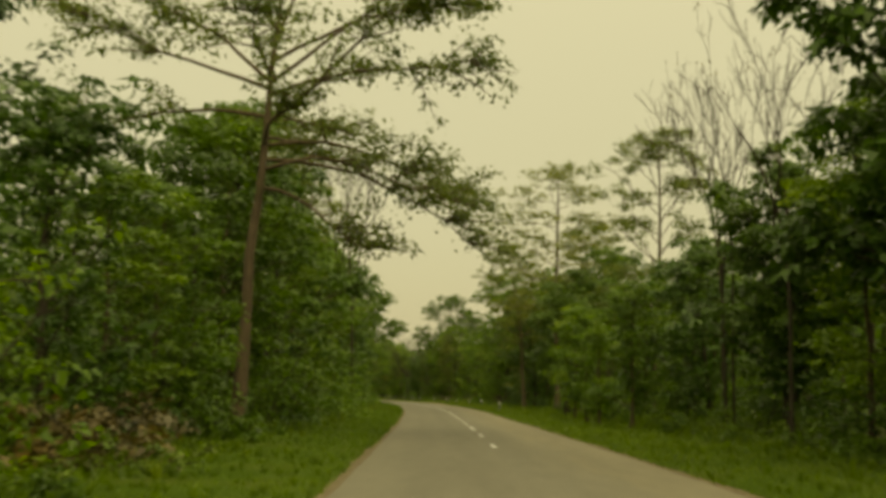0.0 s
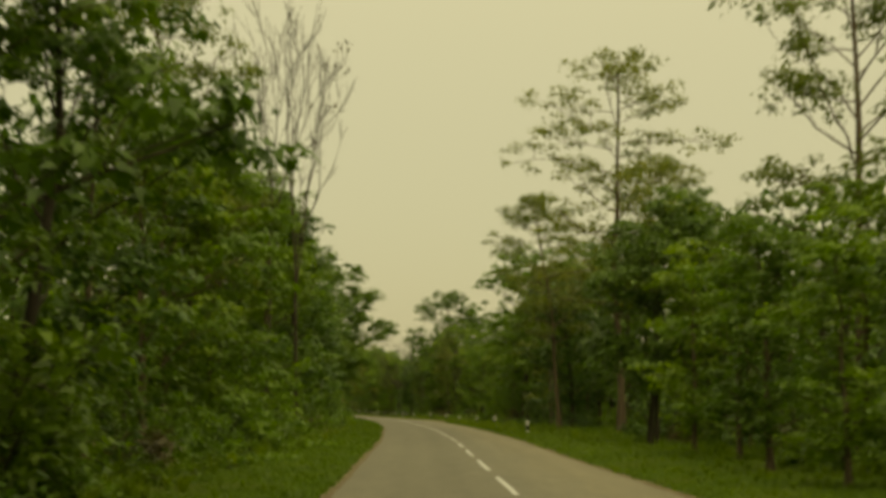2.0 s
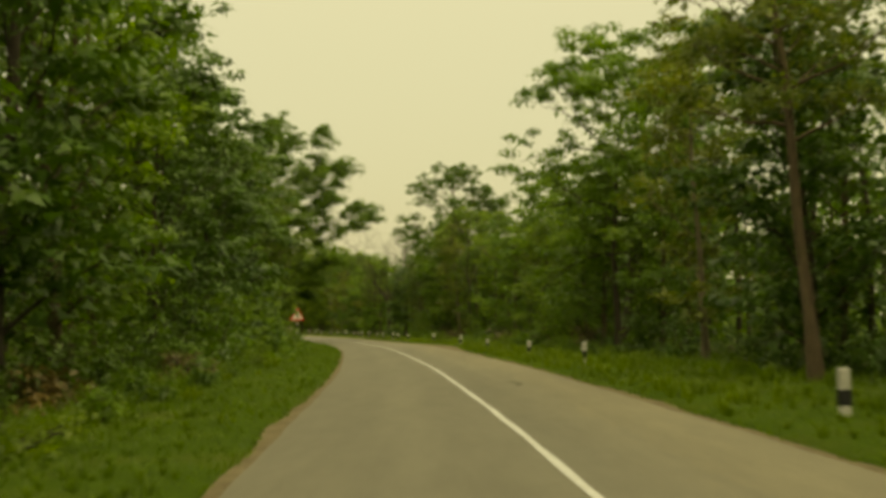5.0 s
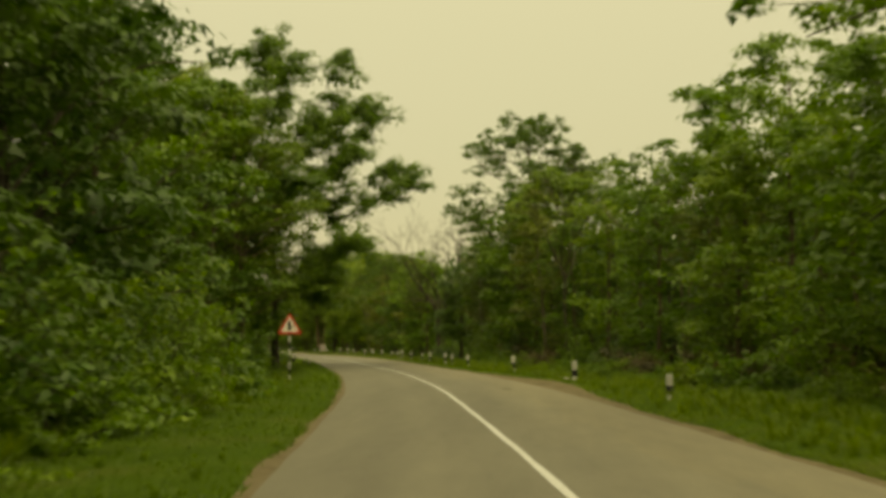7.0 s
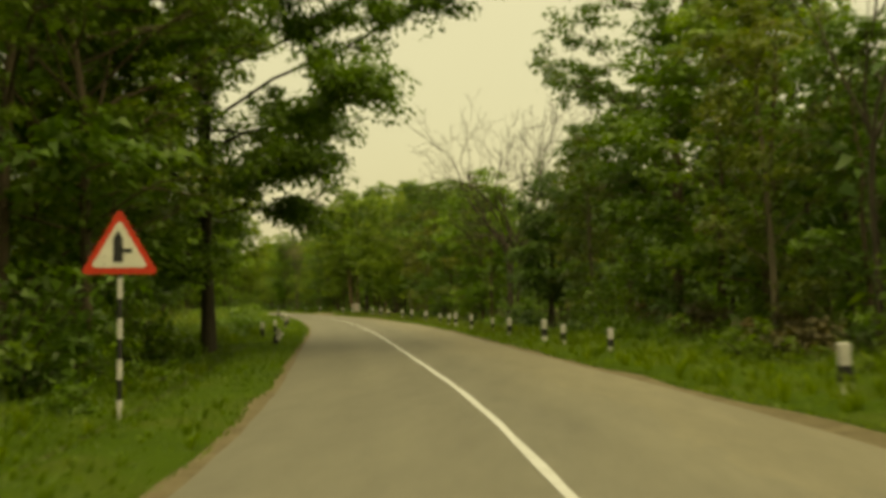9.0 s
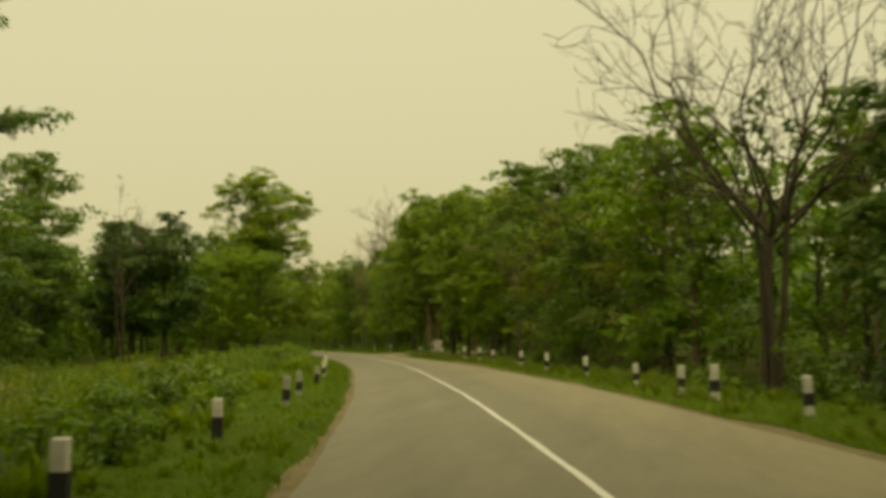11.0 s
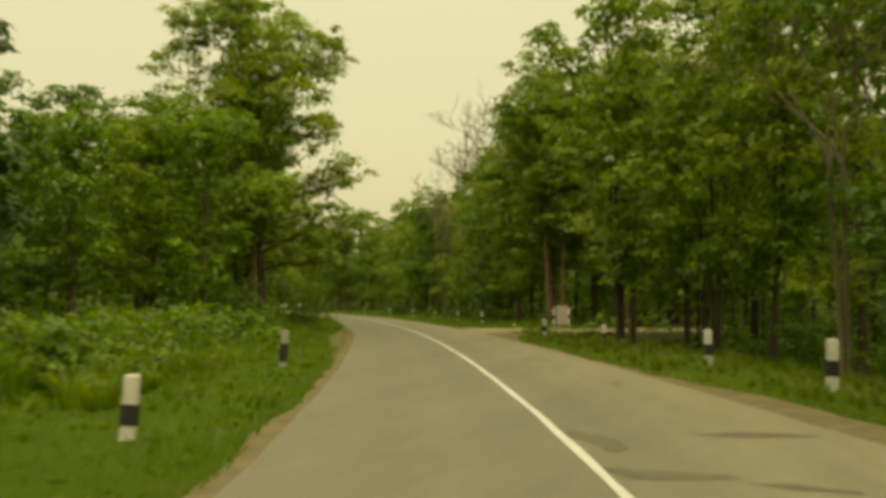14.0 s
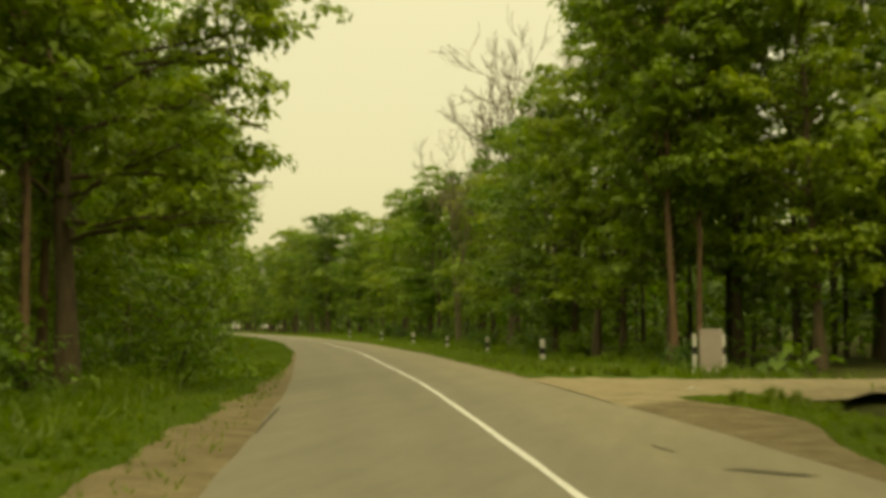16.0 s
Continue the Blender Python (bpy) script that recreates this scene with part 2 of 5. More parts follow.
KERNEL = np.hanning(19) / np.hanning(19).sum()
XS = np.convolve(np.pad(XS, 9, mode="reflect", reflect_type="odd"), KERNEL, mode="valid")
SLOPE = np.gradient(XS, YS)


def road_at(y):
    """Centre x and the slope dx/dy of the road where it crosses y."""
    return np.interp(y, YS, XS), np.interp(y, YS, SLOPE)


def beside(y, d):
    """The place d metres to the right of the centre line (left if negative), abreast of y."""
    x, s = road_at(y)
    k = 1 / np.sqrt(1 + s * s)
    return x + d * k, y - d * s * k


def aside(x, y):
    """Roughly how far a place lies to the right of the centre line."""
    cx, s = road_at(y)
    return (x - cx) / np.sqrt(1 + s * s)


def smooth(a, b, v):
    u = np.clip((v - a) / (b - a), 0, 1)
    return u * u * (3 - 2 * u)


def rise(x, y):
    """Height of the ground: level under the road, a low verge, a shallow ditch on the right, gently uneven woods."""
    d = aside(x, y)
    w = 0.10 * np.sin(0.31 * x + 0.17 * y) + 0.08 * np.sin(0.23 * y - 0.41 * x + 1.7) + 0.05 * np.sin(0.9 * x + 0.7 * y)
    z = -0.05 + smooth(2.6, 3.3, abs(d)) * 0.05 + smooth(4.5, 9.0, abs(d)) * w
    ditch = smooth(5.2, 7.5, d) * (1 - smooth(11, 16, d)) * smooth(190, 205, y) * (1 - smooth(276, 284, y))
    dip = smooth(5.2, 8.0, -d) * smooth(188, 200, y) * (1 - smooth(250, 262, y))
    low = 0.40 * smooth(3.6, 4.8, -d) * (1 - smooth(7, 12, -d)) * smooth(140, 160, y) * (1 - smooth(182, 190, y))
    pit = smooth(5.4, 6.6, d) * (1 - smooth(12, 14, d)) * smooth(277.5, 279.0, y) * (1 - smooth(284.0, 285.6, y))
    return z - 0.55 * ditch - 0.42 * dip - low - 0.6 * pit


def mesh_object(name, verts, faces, mat, parent=None, smooth_shade=False):
    me = bpy.data.meshes.new(name)
    me.from_pydata([tuple(v) for v in verts] if not isinstance(verts, np.ndarray) else verts.tolist(), [], faces.tolist() if isinstance(faces, np.ndarray) else faces)
    me.materials.append(mat)
    if smooth_shade:
        me.shade_smooth()
    ob = new(name, me)
    ob.parent = parent
    return ob


def part(name, bm, mat, parent, label=""):
    me = bpy.data.meshes.new(name)
    bmesh.ops.recalc_face_normals(bm, faces=bm.faces[:])
    bm.to_mesh(me)
    bm.free()
    me.materials.append(mat)
    ob = new(name, me)
    ob.parent = parent
    return tagged(ob, label)


def root(name, label, category, group="", m=None):
    ob = new(name)
    ob.empty_display_size = 0.2
    if m is not None:
        ob.matrix_basis = m
    return tagged(ob, label, category, group)


def strip(name, ys, offsets, height, mat, kind_label, kind="structure", category="ground"):
    """A band of ground along the road: offsets(y) gives its row of distances from the centre line."""
    rows = [offsets(y) for y in ys]
    n = len(rows[0])
    d = np.array(rows)
    x, y = beside(np.repeat(np.array(ys)[:, None], n, 1), d)
    z = height(x, y, d)
    v = np.stack([x, y, z], -1).reshape(-1, 3)
    i = np.arange((len(ys) - 1) * n).reshape(-1, n)[:, :-1].ravel()
    f = np.stack([i, i + 1, i + n + 1, i + n], 1)
    return tagged(mesh_object(name, v, f, mat, smooth_shade=True), kind_label, category, kind=kind)




def wobble(y, seed, size):
    return size * (math.sin(0.9 * y + seed) * 0.4 + math.sin(2.3 * y + 2 * seed) * 0.3 + math.sin(0.23 * y + 3 * seed) * 0.5)


# ---- ground, verges, road ----
OUT = [3.0, 3.6, 4.4, 5.2, 6.2, 7.5, 9, 11, 14, 18, 24, 32, 45, 65, 100, 160, 260, 420, 700]
COLS = np.array([-o for o in reversed(OUT)] + [-2.4, -1.2, 0, 1.2, 2.4] + OUT)
strip("ground", np.arange(-148, 598, 2.0), lambda y: COLS, lambda x, y, d: rise(x, y), LITTER, "shaded forest floor with leaf litter and low green growth")


LEFT_HALF = [(20, 2.58), (74, 2.66), (103, 2.80), (130, 2.62), (148, 2.54), (165, 2.54), (190, 2.58), (211, 2.50), (240, 2.60), (256, 2.72), (300, 2.80)]
RIGHT_HALF = [(20, 2.45), (74, 2.32), (90, 2.45), (110, 2.56), (130, 2.70), (142, 2.80), (157, 2.90), (175, 2.80), (200, 3.05), (216, 3.25), (232, 2.95), (243, 2.75), (258, 2.65), (300, 2.65)]


def half(table, y):
    return float(np.interp(y, [t[0] for t in table], [t[1] for t in table]))


def left_edge(y):
    return -(half(LEFT_HALF, y) + wobble(y, 1.0, 0.025))


def right_edge(y):
    return half(RIGHT_HALF, y) + wobble(y, 4.0, 0.03)


ROAD_YS = np.concatenate([np.arange(-140, 18, 2.0), np.arange(18, 330, 0.5), np.arange(330, 560, 1.0)])
road = strip("road", ROAD_YS, lambda y: np.linspace(left_edge(y), right_edge(y), 15),
      lambda x, y, d: 0.012 - 0.012 * (np.abs(d) / 2.75) ** 2, ASPHALT, "worn grey-brown asphalt two-lane road", category="road")


road.data.attributes.new("across", "FLOAT", "POINT").data.foreach_set("value", np.tile(np.linspace(-1, 1, 15), len(ROAD_YS)))


def verge_row(side, near, far, n):
    def row(y):
        a = (right_edge(y) if side > 0 else -left_edge(y)) + near(y)
        b = max(far(y), a + 0.3)
        row = np.concatenate([[a], np.linspace(a + 0.07, b, n - 1)])
        return row if side > 0 else -row[::-1]
    return row


def bare_left(y):
    """How far the sandy shoulder on the left eats into the grass."""
    return 0.10 + abs(wobble(0.6 * y, 2.0, 0.10)) + (0.75 + wobble(1.3 * y, 5.0, 0.22)) * math.exp(-((y - 276) / 13.0) ** 2)


def bare_right(y):
    return 0.12 + abs(wobble(0.6 * y, 6.0, 0.12)) + 0.4 * math.exp(-((y - 243) / 7.0) ** 2) + 0.7 * math.exp(-((y - 155) / 8.0) ** 2) + 1.5 * math.exp(-((y - 279) / 4.5) ** 2)


def far_left(y):
    return 7.2 + wobble(y, 9.0, 0.5) + 14.0 * float(smooth(188, 200, y) * (1 - smooth(256, 270, y))) + 3.5 * float(smooth(256, 266, y) * (1 - smooth(276, 284, y)))


def far_right(y):
    return 8.2 + wobble(y, 12.0, 0.5) - 2.6 * float(smooth(270, 276, y) * (1 - smooth(284, 292, y))) + 4 * float(1 - smooth(88, 96, y)) * float(smooth(70, 76, y))


def shoulder_height(x, y, d):
    """Starts just under the asphalt's edge and rises to the verge."""
    out = np.abs(d)
    inner = out.min(axis=1, keepdims=True)
    k = smooth(0.1, 0.6, out - inner)
    return (1 - k) * (-0.004 - 0.012 * (inner / 2.75) ** 2) + k * (np.maximum(rise(x, y), -0.05) + 0.03)


strip("shoulder_left", ROAD_YS, verge_row(-1, lambda y: -0.12, lambda y: -left_edge(y) + bare_left(y) + 0.25, 4),
      shoulder_height, EDGE, "strip of bare gravelly soil along the asphalt", category="shoulder")
strip("shoulder_right", ROAD_YS, verge_row(1, lambda y: -0.12, lambda y: right_edge(y) + bare_right(y) + 0.25, 4),
      shoulder_height, EDGE, "strip of bare gravelly soil along the asphalt", category="shoulder")
strip("verge_left", ROAD_YS, verge_row(-1, bare_left, far_left, 26), lambda x, y, d: rise(x, y) + 0.05 - 0.09 * (np.arange(26) == 25), TURF,
      "short bright green grass verge beside the road", category="verge")
strip("verge_right", ROAD_YS, verge_row(1, bare_right, far_right, 16), lambda x, y, d: rise(x, y) + 0.05 - 0.09 * (np.arange(16) == 0), TURF,
      "short bright green grass verge beside the road", category="verge")


# ---- painted centre line ----
def line_piece(a, b, name, label):
    ys = np.arange(a, b + 0.01, (b - a) / max(2, int((b - a) / 1.0)))
    w = 0.044
    v, f = [], []
    for y in ys:
        for d in (-w + 0.008 * math.sin(5.1 * y), w + 0.008 * math.sin(4.3 * y + 1)):
            x, yy = beside(y, d)
            v.append((float(x), float(yy), 0.0165))
    for i in range(len(ys) - 1):
        f.append((2 * i, 2 * i + 1, 2 * i + 3, 2 * i + 2))
    return tagged(mesh_object(name, v, f, LINE), label, "road marking", "broken centre line" if b - a < 10 else "", "structure")


DASH = 6.85
for k in range(-3, 5):
    y0 = 62.1 + DASH * k
    short = 0.45 if k < -1 else 1.0
    line_piece(y0 + 4.4 * (1 - short) * 0.5, y0 + 4.4 * (1 + short) * 0.5 if short < 1 else y0 + 4.4, "road_dash", "worn white dash of the broken centre line" if short < 1 else "white painted dash of the broken centre line")
line_piece(96.3, 555, "road_line", "continuous white centre line, slightly worn")


# ---- trees ----
def tube(path, radii, sides):
    """Rings round a path; returns points and faces."""
    path, n = np.asarray(path, float), len(path)
    t = np.gradient(path, axis=0)
    t /= np.linalg.norm(t, axis=1, keepdims=True) + 1e-9
    ref = np.where(abs(t[:, 2:3]) < 0.9, np.array([[0, 0, 1.0]]), np.array([[1.0, 0, 0]]))
    u = np.cross(t, ref)
    u /= np.linalg.norm(u, axis=1, keepdims=True) + 1e-9
    w = np.cross(t, u)
    a = np.arange(sides) * 2 * np.pi / sides
    v = path[:, None] + np.asarray(radii)[:, None, None] * (np.cos(a)[None, :, None] * u[:, None] + np.sin(a)[None, :, None] * w[:, None])
    i = np.arange(n - 1)[:, None] * sides
    k, k2 = np.arange(sides)[None], (np.arange(sides)[None] + 1) % sides
    f = np.stack([i + k, i + k2, i + sides + k2, i + sides + k], -1).reshape(-1, 4)
    return v.reshape(-1, 3), f


class Wood:
    """Collects the tubes of one tree."""

    def __init__(self):
        self.v, self.f, self.n = [], [], 0

    def add(self, path, radii, sides=5):
        v, f = tube(path, radii, sides)
        self.v.append(v)
        self.f.append(f + self.n)
        self.n += len(v)

    def build(self, name, mat, parent):
        return mesh_object(name, np.concatenate(self.v), np.concatenate(self.f), mat, parent, True)


def bough(r, start, way, length, droop, segs=5, twist=0.18):
    """A branch's path: it wanders, and bends up (droop < 0) or down."""
    p, d, out = np.array(start, float), np.array(way, float), []
    d /= np.linalg.norm(d)
    for _ in range(segs + 1):
        out.append(p.copy())
        d = d + r.normal(0, twist, 3) + np.array([0, 0, -droop])
        d /= np.linalg.norm(d)
        p = p + d * length / segs
    return np.array(out)


def leaves(r, centres, spread, count, size, flat=0.6, up=0.55):
    """Tufts of pointed leaves: each tuft a shallow dome whose leaves fan outward and hang a little at its rim."""
    c = np.repeat(np.asarray(centres, float), count, axis=0)
    s = np.repeat(np.asarray(spread, float), count)[:, None]
    n = len(c)
    g = r.normal(0, 1, (n, 3))
    g /= np.linalg.norm(g, axis=1, keepdims=True)
    g[:, 2] = np.where(r.uniform(size=n) < 0.72, np.abs(g[:, 2]), g[:, 2])
    rho = r.uniform(0.12, 1, (n, 1)) ** 0.55
    p = c + g * s * rho * np.array([1, 1, flat])
    p[:, 2:] -= 0.32 * s * flat * (rho * np.linalg.norm(g[:, :2], axis=1, keepdims=True)) ** 2
    nrm = r.normal(0, 0.34, (n, 3)) + np.array([0, 0, up]) + 0.75 * g
    nrm /= np.linalg.norm(nrm, axis=1, keepdims=True)
    out = g * np.array([1, 1, 0.2]) + r.normal(0, 0.45, (n, 3)) + np.array([0, 0, -0.15])
    u = out - nrm * np.sum(out * nrm, axis=1, keepdims=True)
    u /= np.linalg.norm(u, axis=1, keepdims=True) + 1e-9
    w = np.cross(nrm, u)
    L = size * r.uniform(0.6, 1.35, (n, 1))
    W = L * r.uniform(0.46, 0.66, (n, 1))
    return np.stack([p - u * L * 0.42 + w * W * 0.55, p - u * L * 0.36 - w * W * 0.55, p + u * L * 0.58 - nrm * L * 0.12], 1).reshape(-1, 3)


def crown_object(v, mat, parent, name="crown", label=""):
    f = np.arange(len(v)).reshape(-1, 3)
    return tagged(mesh_object(name, v, f, mat, parent), label)


def build_tree(label, seed, height, girth, base, radius, leaf_mat, bark, limbs=14, sub=3, count=46, size=0.24, clump=0.75, rise_angle=35,
               flat=0.6, profile="round", lean=0.03, droop=0.0, second=None, forks=0, sides=7, group="forest trees along the road", inner=0.35, name="tree", cat="tree", spec=(), core=1.0, lobe=0.40, lobe_flat=0.8):
    """A tree: tapered trunk with limbs and twigs, and a crown of small leaves on them."""
    r = np.random.default_rng(seed)
    top = root(name, label, cat, group)
    wood, arms, centres, spread, hearts = Wood(), [], [], [], []
    stems = [(np.zeros(3), height, girth)]
    for k in range(forks):
        a = r.uniform(0, 6.28)
        stems.append((np.array([math.cos(a), math.sin(a), 0]) * girth * r.uniform(1.2, 4.0), height * r.uniform(0.65, 0.95), girth * r.uniform(0.5, 0.85)))
    for foot, h, g in stems:
        n = 9
        zz = np.linspace(-0.15, h * 0.97, n)
        away = foot[:2] * 0.25
        path = np.stack([foot[0] + away[0] * zz / 3 + lean * zz * 0.7 + np.cumsum(r.normal(0, 0.012 * h, n)) * zz / h,
                         foot[1] + away[1] * zz / 3 + np.cumsum(r.normal(0, 0.012 * h, n)) * zz / h, zz], 1)
        rad = g * (1 - 0.88 * np.clip(zz / h, 0, 1) ** 0.9) + 0.012
        rad[0] *= 1.45
        wood.add(path, rad, sides)
        for z, a, e, length, bend in (spec if h == height else ()):
            a, e = radians(a), radians(e)
            o = np.array([np.interp(z, zz, path[:, j]) for j in range(3)])
            limb = bough(r, o, (math.cos(a) * math.cos(e), math.sin(a) * math.cos(e), math.sin(e)), length, bend, 7, 0.125)
            arms.append(Wood())
            arms[-1].add(limb, np.linspace(g * 0.34, 0.014, 8), 6)
            for s in range(int(5 + 2.4 * length)):
                i = int(7.99 - 5.0 * r.uniform() ** 1.5)
                side = np.array([math.cos(a + r.choice([-1, 1]) * r.uniform(0.4, 1.2)), math.sin(a + r.choice([-1, 1]) * r.uniform(0.4, 1.2)), r.uniform(-0.15, 0.5)])
                twig = bough(r, limb[i], side, r.uniform(0.8, 2.2), bend, 3)
                arms[-1].add(twig, np.linspace(0.03, 0.008, 4), 4)
                centres += [twig[1], twig[2], twig[3]]
                spread += [clump * 0.8, clump * r.uniform(0.6, 1.1), clump * r.uniform(0.6, 1.2)]
            centres += list(limb[5:])
            spread += [clump * 0.9] * 3
            hearts += list(limb[3:7])
        m = max(3, int(limbs / len(stems))) if limbs else 0
        for k in range(m):
            q = (k + r.uniform(0.1, 0.9)) / m
            z = base + (h * 0.96 - base) * q
            o = np.array([np.interp(z, zz, path[:, j]) for j in range(3)])
            if profile == "round":
                reach = radius * (0.35 + 0.75 * math.sin(math.pi * min(1, q * 0.85 + 0.15)))
            elif profile == "dome":
                reach = radius * math.sqrt(max(0.12, 1 - (1.75 * q - 0.8) ** 2))
            elif profile == "cone":
                reach = radius * (1.05 - 0.85 * q)
            else:
                reach = radius * (0.45 + 0.6 * q) if q < 0.85 else radius * 0.6
            reach *= r.uniform(0.75, 1.2) * (1 - 0.6 * lobe)
            a = 2.4 * k + r.uniform(-0.5, 0.5) + seed
            e = radians(rise_angle + r.uniform(-12, 12) + (25 * q if profile not in ("flat", "dome") else 20 * q - 12))
            way = (math.cos(a) * math.cos(e), math.sin(a) * math.cos(e), math.sin(e))
            length = reach / max(0.45, math.cos(e))
            limb = bough(r, o, way, length, droop, 5)
            lr = max(0.018, g * 0.36 * (1 - 0.6 * q))
            arms.append(Wood())
            arms[-1].add(limb, np.linspace(lr, 0.012, 6), 4 if lr > 0.035 else 3)
            middle_of, ball = limb[4], radius * lobe * r.uniform(0.75, 1.2)
            for k2 in range(2 * sub + 2):
                ray = r.normal(0, 1, 3)
                ray /= np.linalg.norm(ray)
                ray[2] = abs(ray[2]) if r.uniform() < 0.75 else ray[2]
                tuft = middle_of + ray * ball * r.uniform(0.6, 1.0) * np.array([1, 1, lobe_flat])
                if k2 < sub - 1:
                    fork = limb[2 + k2 % 3]
                    arms[-1].add(np.array([fork, 0.5 * (fork + tuft) + r.normal(0, 0.08, 3), tuft]), np.linspace(max(0.012, lr * 0.4), 0.008, 3), 3)
                centres.append(tuft)
                spread.append(clump * r.uniform(0.65, 1.1))
            centres.append(limb[3])
            spread.append(clump * r.uniform(0.6, 1.0))
            hearts += [limb[2], limb[3], limb[4], limb[4], 0.5 * (limb[1] + limb[2])]
            if r.uniform() < inner:
                centres.append(limb[1])
                spread.append(clump * 0.9)
        centres.append(path[-1])
        spread.append(clump)
        hearts += [path[i] for i in range(n) if base + 0.5 < path[i][2] < h * 0.8]
    keep = r.uniform(size=len(centres)) < 0.95
    clump, count = 0.74 * clump, int(1.35 * count)
    spread = [0.74 * v for v in spread]
    centres, spread = np.array(centres)[keep], np.array(spread)[keep]
    outer = [leaves(r, centres, spread, count, size, flat)]
    if core:
        heart = np.array(hearts)
        outer.append(leaves(r, heart, np.full(len(heart), clump * 1.15), max(3, int(9 * core)), size * 1.25, 0.8))
    foliage = np.concatenate(outer)
    fit_height = 1.0 if spec else height / np.percentile(foliage[:, 2], 98.5)
    squeeze = np.array([1, 1, fit_height])
    crown_object(foliage * squeeze, leaf_mat, top)
    if second:
        pick = r.uniform(size=len(centres)) < second[1]
        crown_object(leaves(r, centres[pick], spread[pick] * 0.8, second[2], size, flat) * squeeze, second[0], top, "crown", second[3])
    for piece in [wood] + arms:
        piece.v = [v * squeeze for v in piece.v]
    wood.build("trunk", bark, top)
    for piece in arms:
        piece.build("branch", bark, top)
    return top


def build_bare(label, seed, height, girth, bark, stems=2, base=0.35, spread=0.6, leaf=None, group="bare trees", depth=3, reach=0.42, kids=(3, 6), wide=1.0, fine=0.012):
    """A leafless tree: stems that fork into ever finer twigs."""
    r = np.random.default_rng(seed)
    top = root("tree", label, "tree", group)
    wood, arms, tips = Wood(), [], []

    def fork(start, way, length, rad, level):
        path = bough(r, start, way, length, -0.04, 5, 0.2)
        if level == 0:
            arms.append(Wood())
        arms[-1].add(path, np.linspace(rad, max(fine, rad * 0.5), 6), 6 if level == 0 else 4 if level == 1 else 3)
        if level >= depth:
            tips.append(path[-1])
            return
        for i in range(r.integers(*kids)):
            j = r.integers(2, 6)
            d = path[j] - path[j - 1]
            d = d / np.linalg.norm(d) + r.normal(0, spread, 3) * np.array([1, 1, 0.45]) + np.array([0, 0, 0.12])
            fork(path[j], d, length * r.uniform(0.4, 0.68), max(fine, rad * r.uniform(0.32, 0.5)), level + 1)

    for s in range(stems):
        a = s * 6.28 / stems + seed
        foot = np.array([math.cos(a), math.sin(a), 0]) * girth * (1.3 if stems > 1 else 0)
        trunk_top = height * base * r.uniform(0.9, 1.15)
        zz = np.linspace(-0.15, trunk_top, 5)
        out = np.stack([foot[0] * (1 + zz * 0.28), foot[1] * (1 + zz * 0.28), zz], 1) + np.cumsum(r.normal(0, 0.05, (5, 3)), 0) * np.array([1, 1, 0])
        g = girth * r.uniform(0.75, 1.0)
        wood.add(out, np.array([1.35, 1.0, 0.93, 0.87, 0.8]) * g, 8)
        k = r.integers(3, 5)
        for i in range(k):
            b = 6.28 * i / k + r.uniform(-0.4, 0.4)
            fork(out[-1], (math.cos(b) * 0.5 * wide, math.sin(b) * 0.5 * wide, 1.0), height * reach * r.uniform(0.8, 1.15), g * 0.6, 0)
    k = height / max(v[:, 2].max() for piece in arms for v in piece.v)
    for piece in [wood] + arms:
        piece.v = [v * k for v in piece.v]
    wood.build("trunk", bark, top)
    for piece in arms:
        piece.build("branch", bark, top)
    if leaf:
        t = np.array(tips) * k
        t = t[r.uniform(size=len(t)) < leaf[1]]
        crown_object(leaves(r, t, np.full(len(t), 0.4), leaf[2], 0.16, 0.7), leaf[0], top)
    return top


def build_shrub(label, seed, height, radius, leaf_mat, count=16, size=0.23, stems=8, name="shrub", group="roadside shrubs", clump=0.5, flat=0.75):
    """A bush of several stems, leafy down to the ground."""
    r = np.random.default_rng(seed)
    top = root(name, label, "shrub", group)
    wood, centres = Wood(), []
    for k in range(stems):
        a = 2.4 * k + r.uniform(-0.5, 0.5)
        e = r.uniform(0.5, 1.4)
        way = np.array([math.cos(a) * math.cos(e), math.sin(a) * math.cos(e), math.sin(e)])
        length = min(height / max(0.3, math.sin(e)), radius / max(0.12, math.cos(e))) * r.uniform(0.75, 1.1)
        path = bough(r, (r.normal(0, 0.12), r.normal(0, 0.12), -0.1), way, length, 0.06, 5)
        wood.add(path[[0, 2, 5]], np.linspace(0.035, 0.008, 3), 3)
        centres += list(path[1:])
        for j in (2, 3, 4):
            twig = bough(r, path[j], r.normal(0, 1, 3) * np.array([1, 1, 0.5]), length * 0.35, 0.05, 3)
            wood.add(twig[[0, 3]], np.linspace(0.014, 0.006, 2), 3)
            centres += [twig[2], twig[3]]
    wood.build("stem", BARK_DARK, top)
    c = np.array(centres)
    c[:, 2] = np.maximum(c[:, 2], 0.15)
    crown_object(leaves(r, c, np.full(len(c), clump), count, size, flat), leaf_mat, top, "foliage")
    return top


MADE = set()


def plant(proto, x, y, scale=1.0, turn=None, tall=1.0, sink=0.05, label=""):
    """Stands a copy of a prototype on the ground; the prototype itself takes the first place."""
    turn = random.uniform(0, 360) if turn is None else turn
    m = pose(x, y, float(rise(x, y)) - sink, random.uniform(-2, 2), random.uniform(-2, 2), turn) @ Matrix.Diagonal((scale, scale, scale * tall, 1))
    if proto in MADE:
        s = proto.scale
        return tagged(copy_thing(proto, m @ Matrix.Diagonal((1 / s.x, 1 / s.y, 1 / s.z, 1))), label)
    MADE.add(proto)
    proto.matrix_basis = m
    return tagged(proto, label)


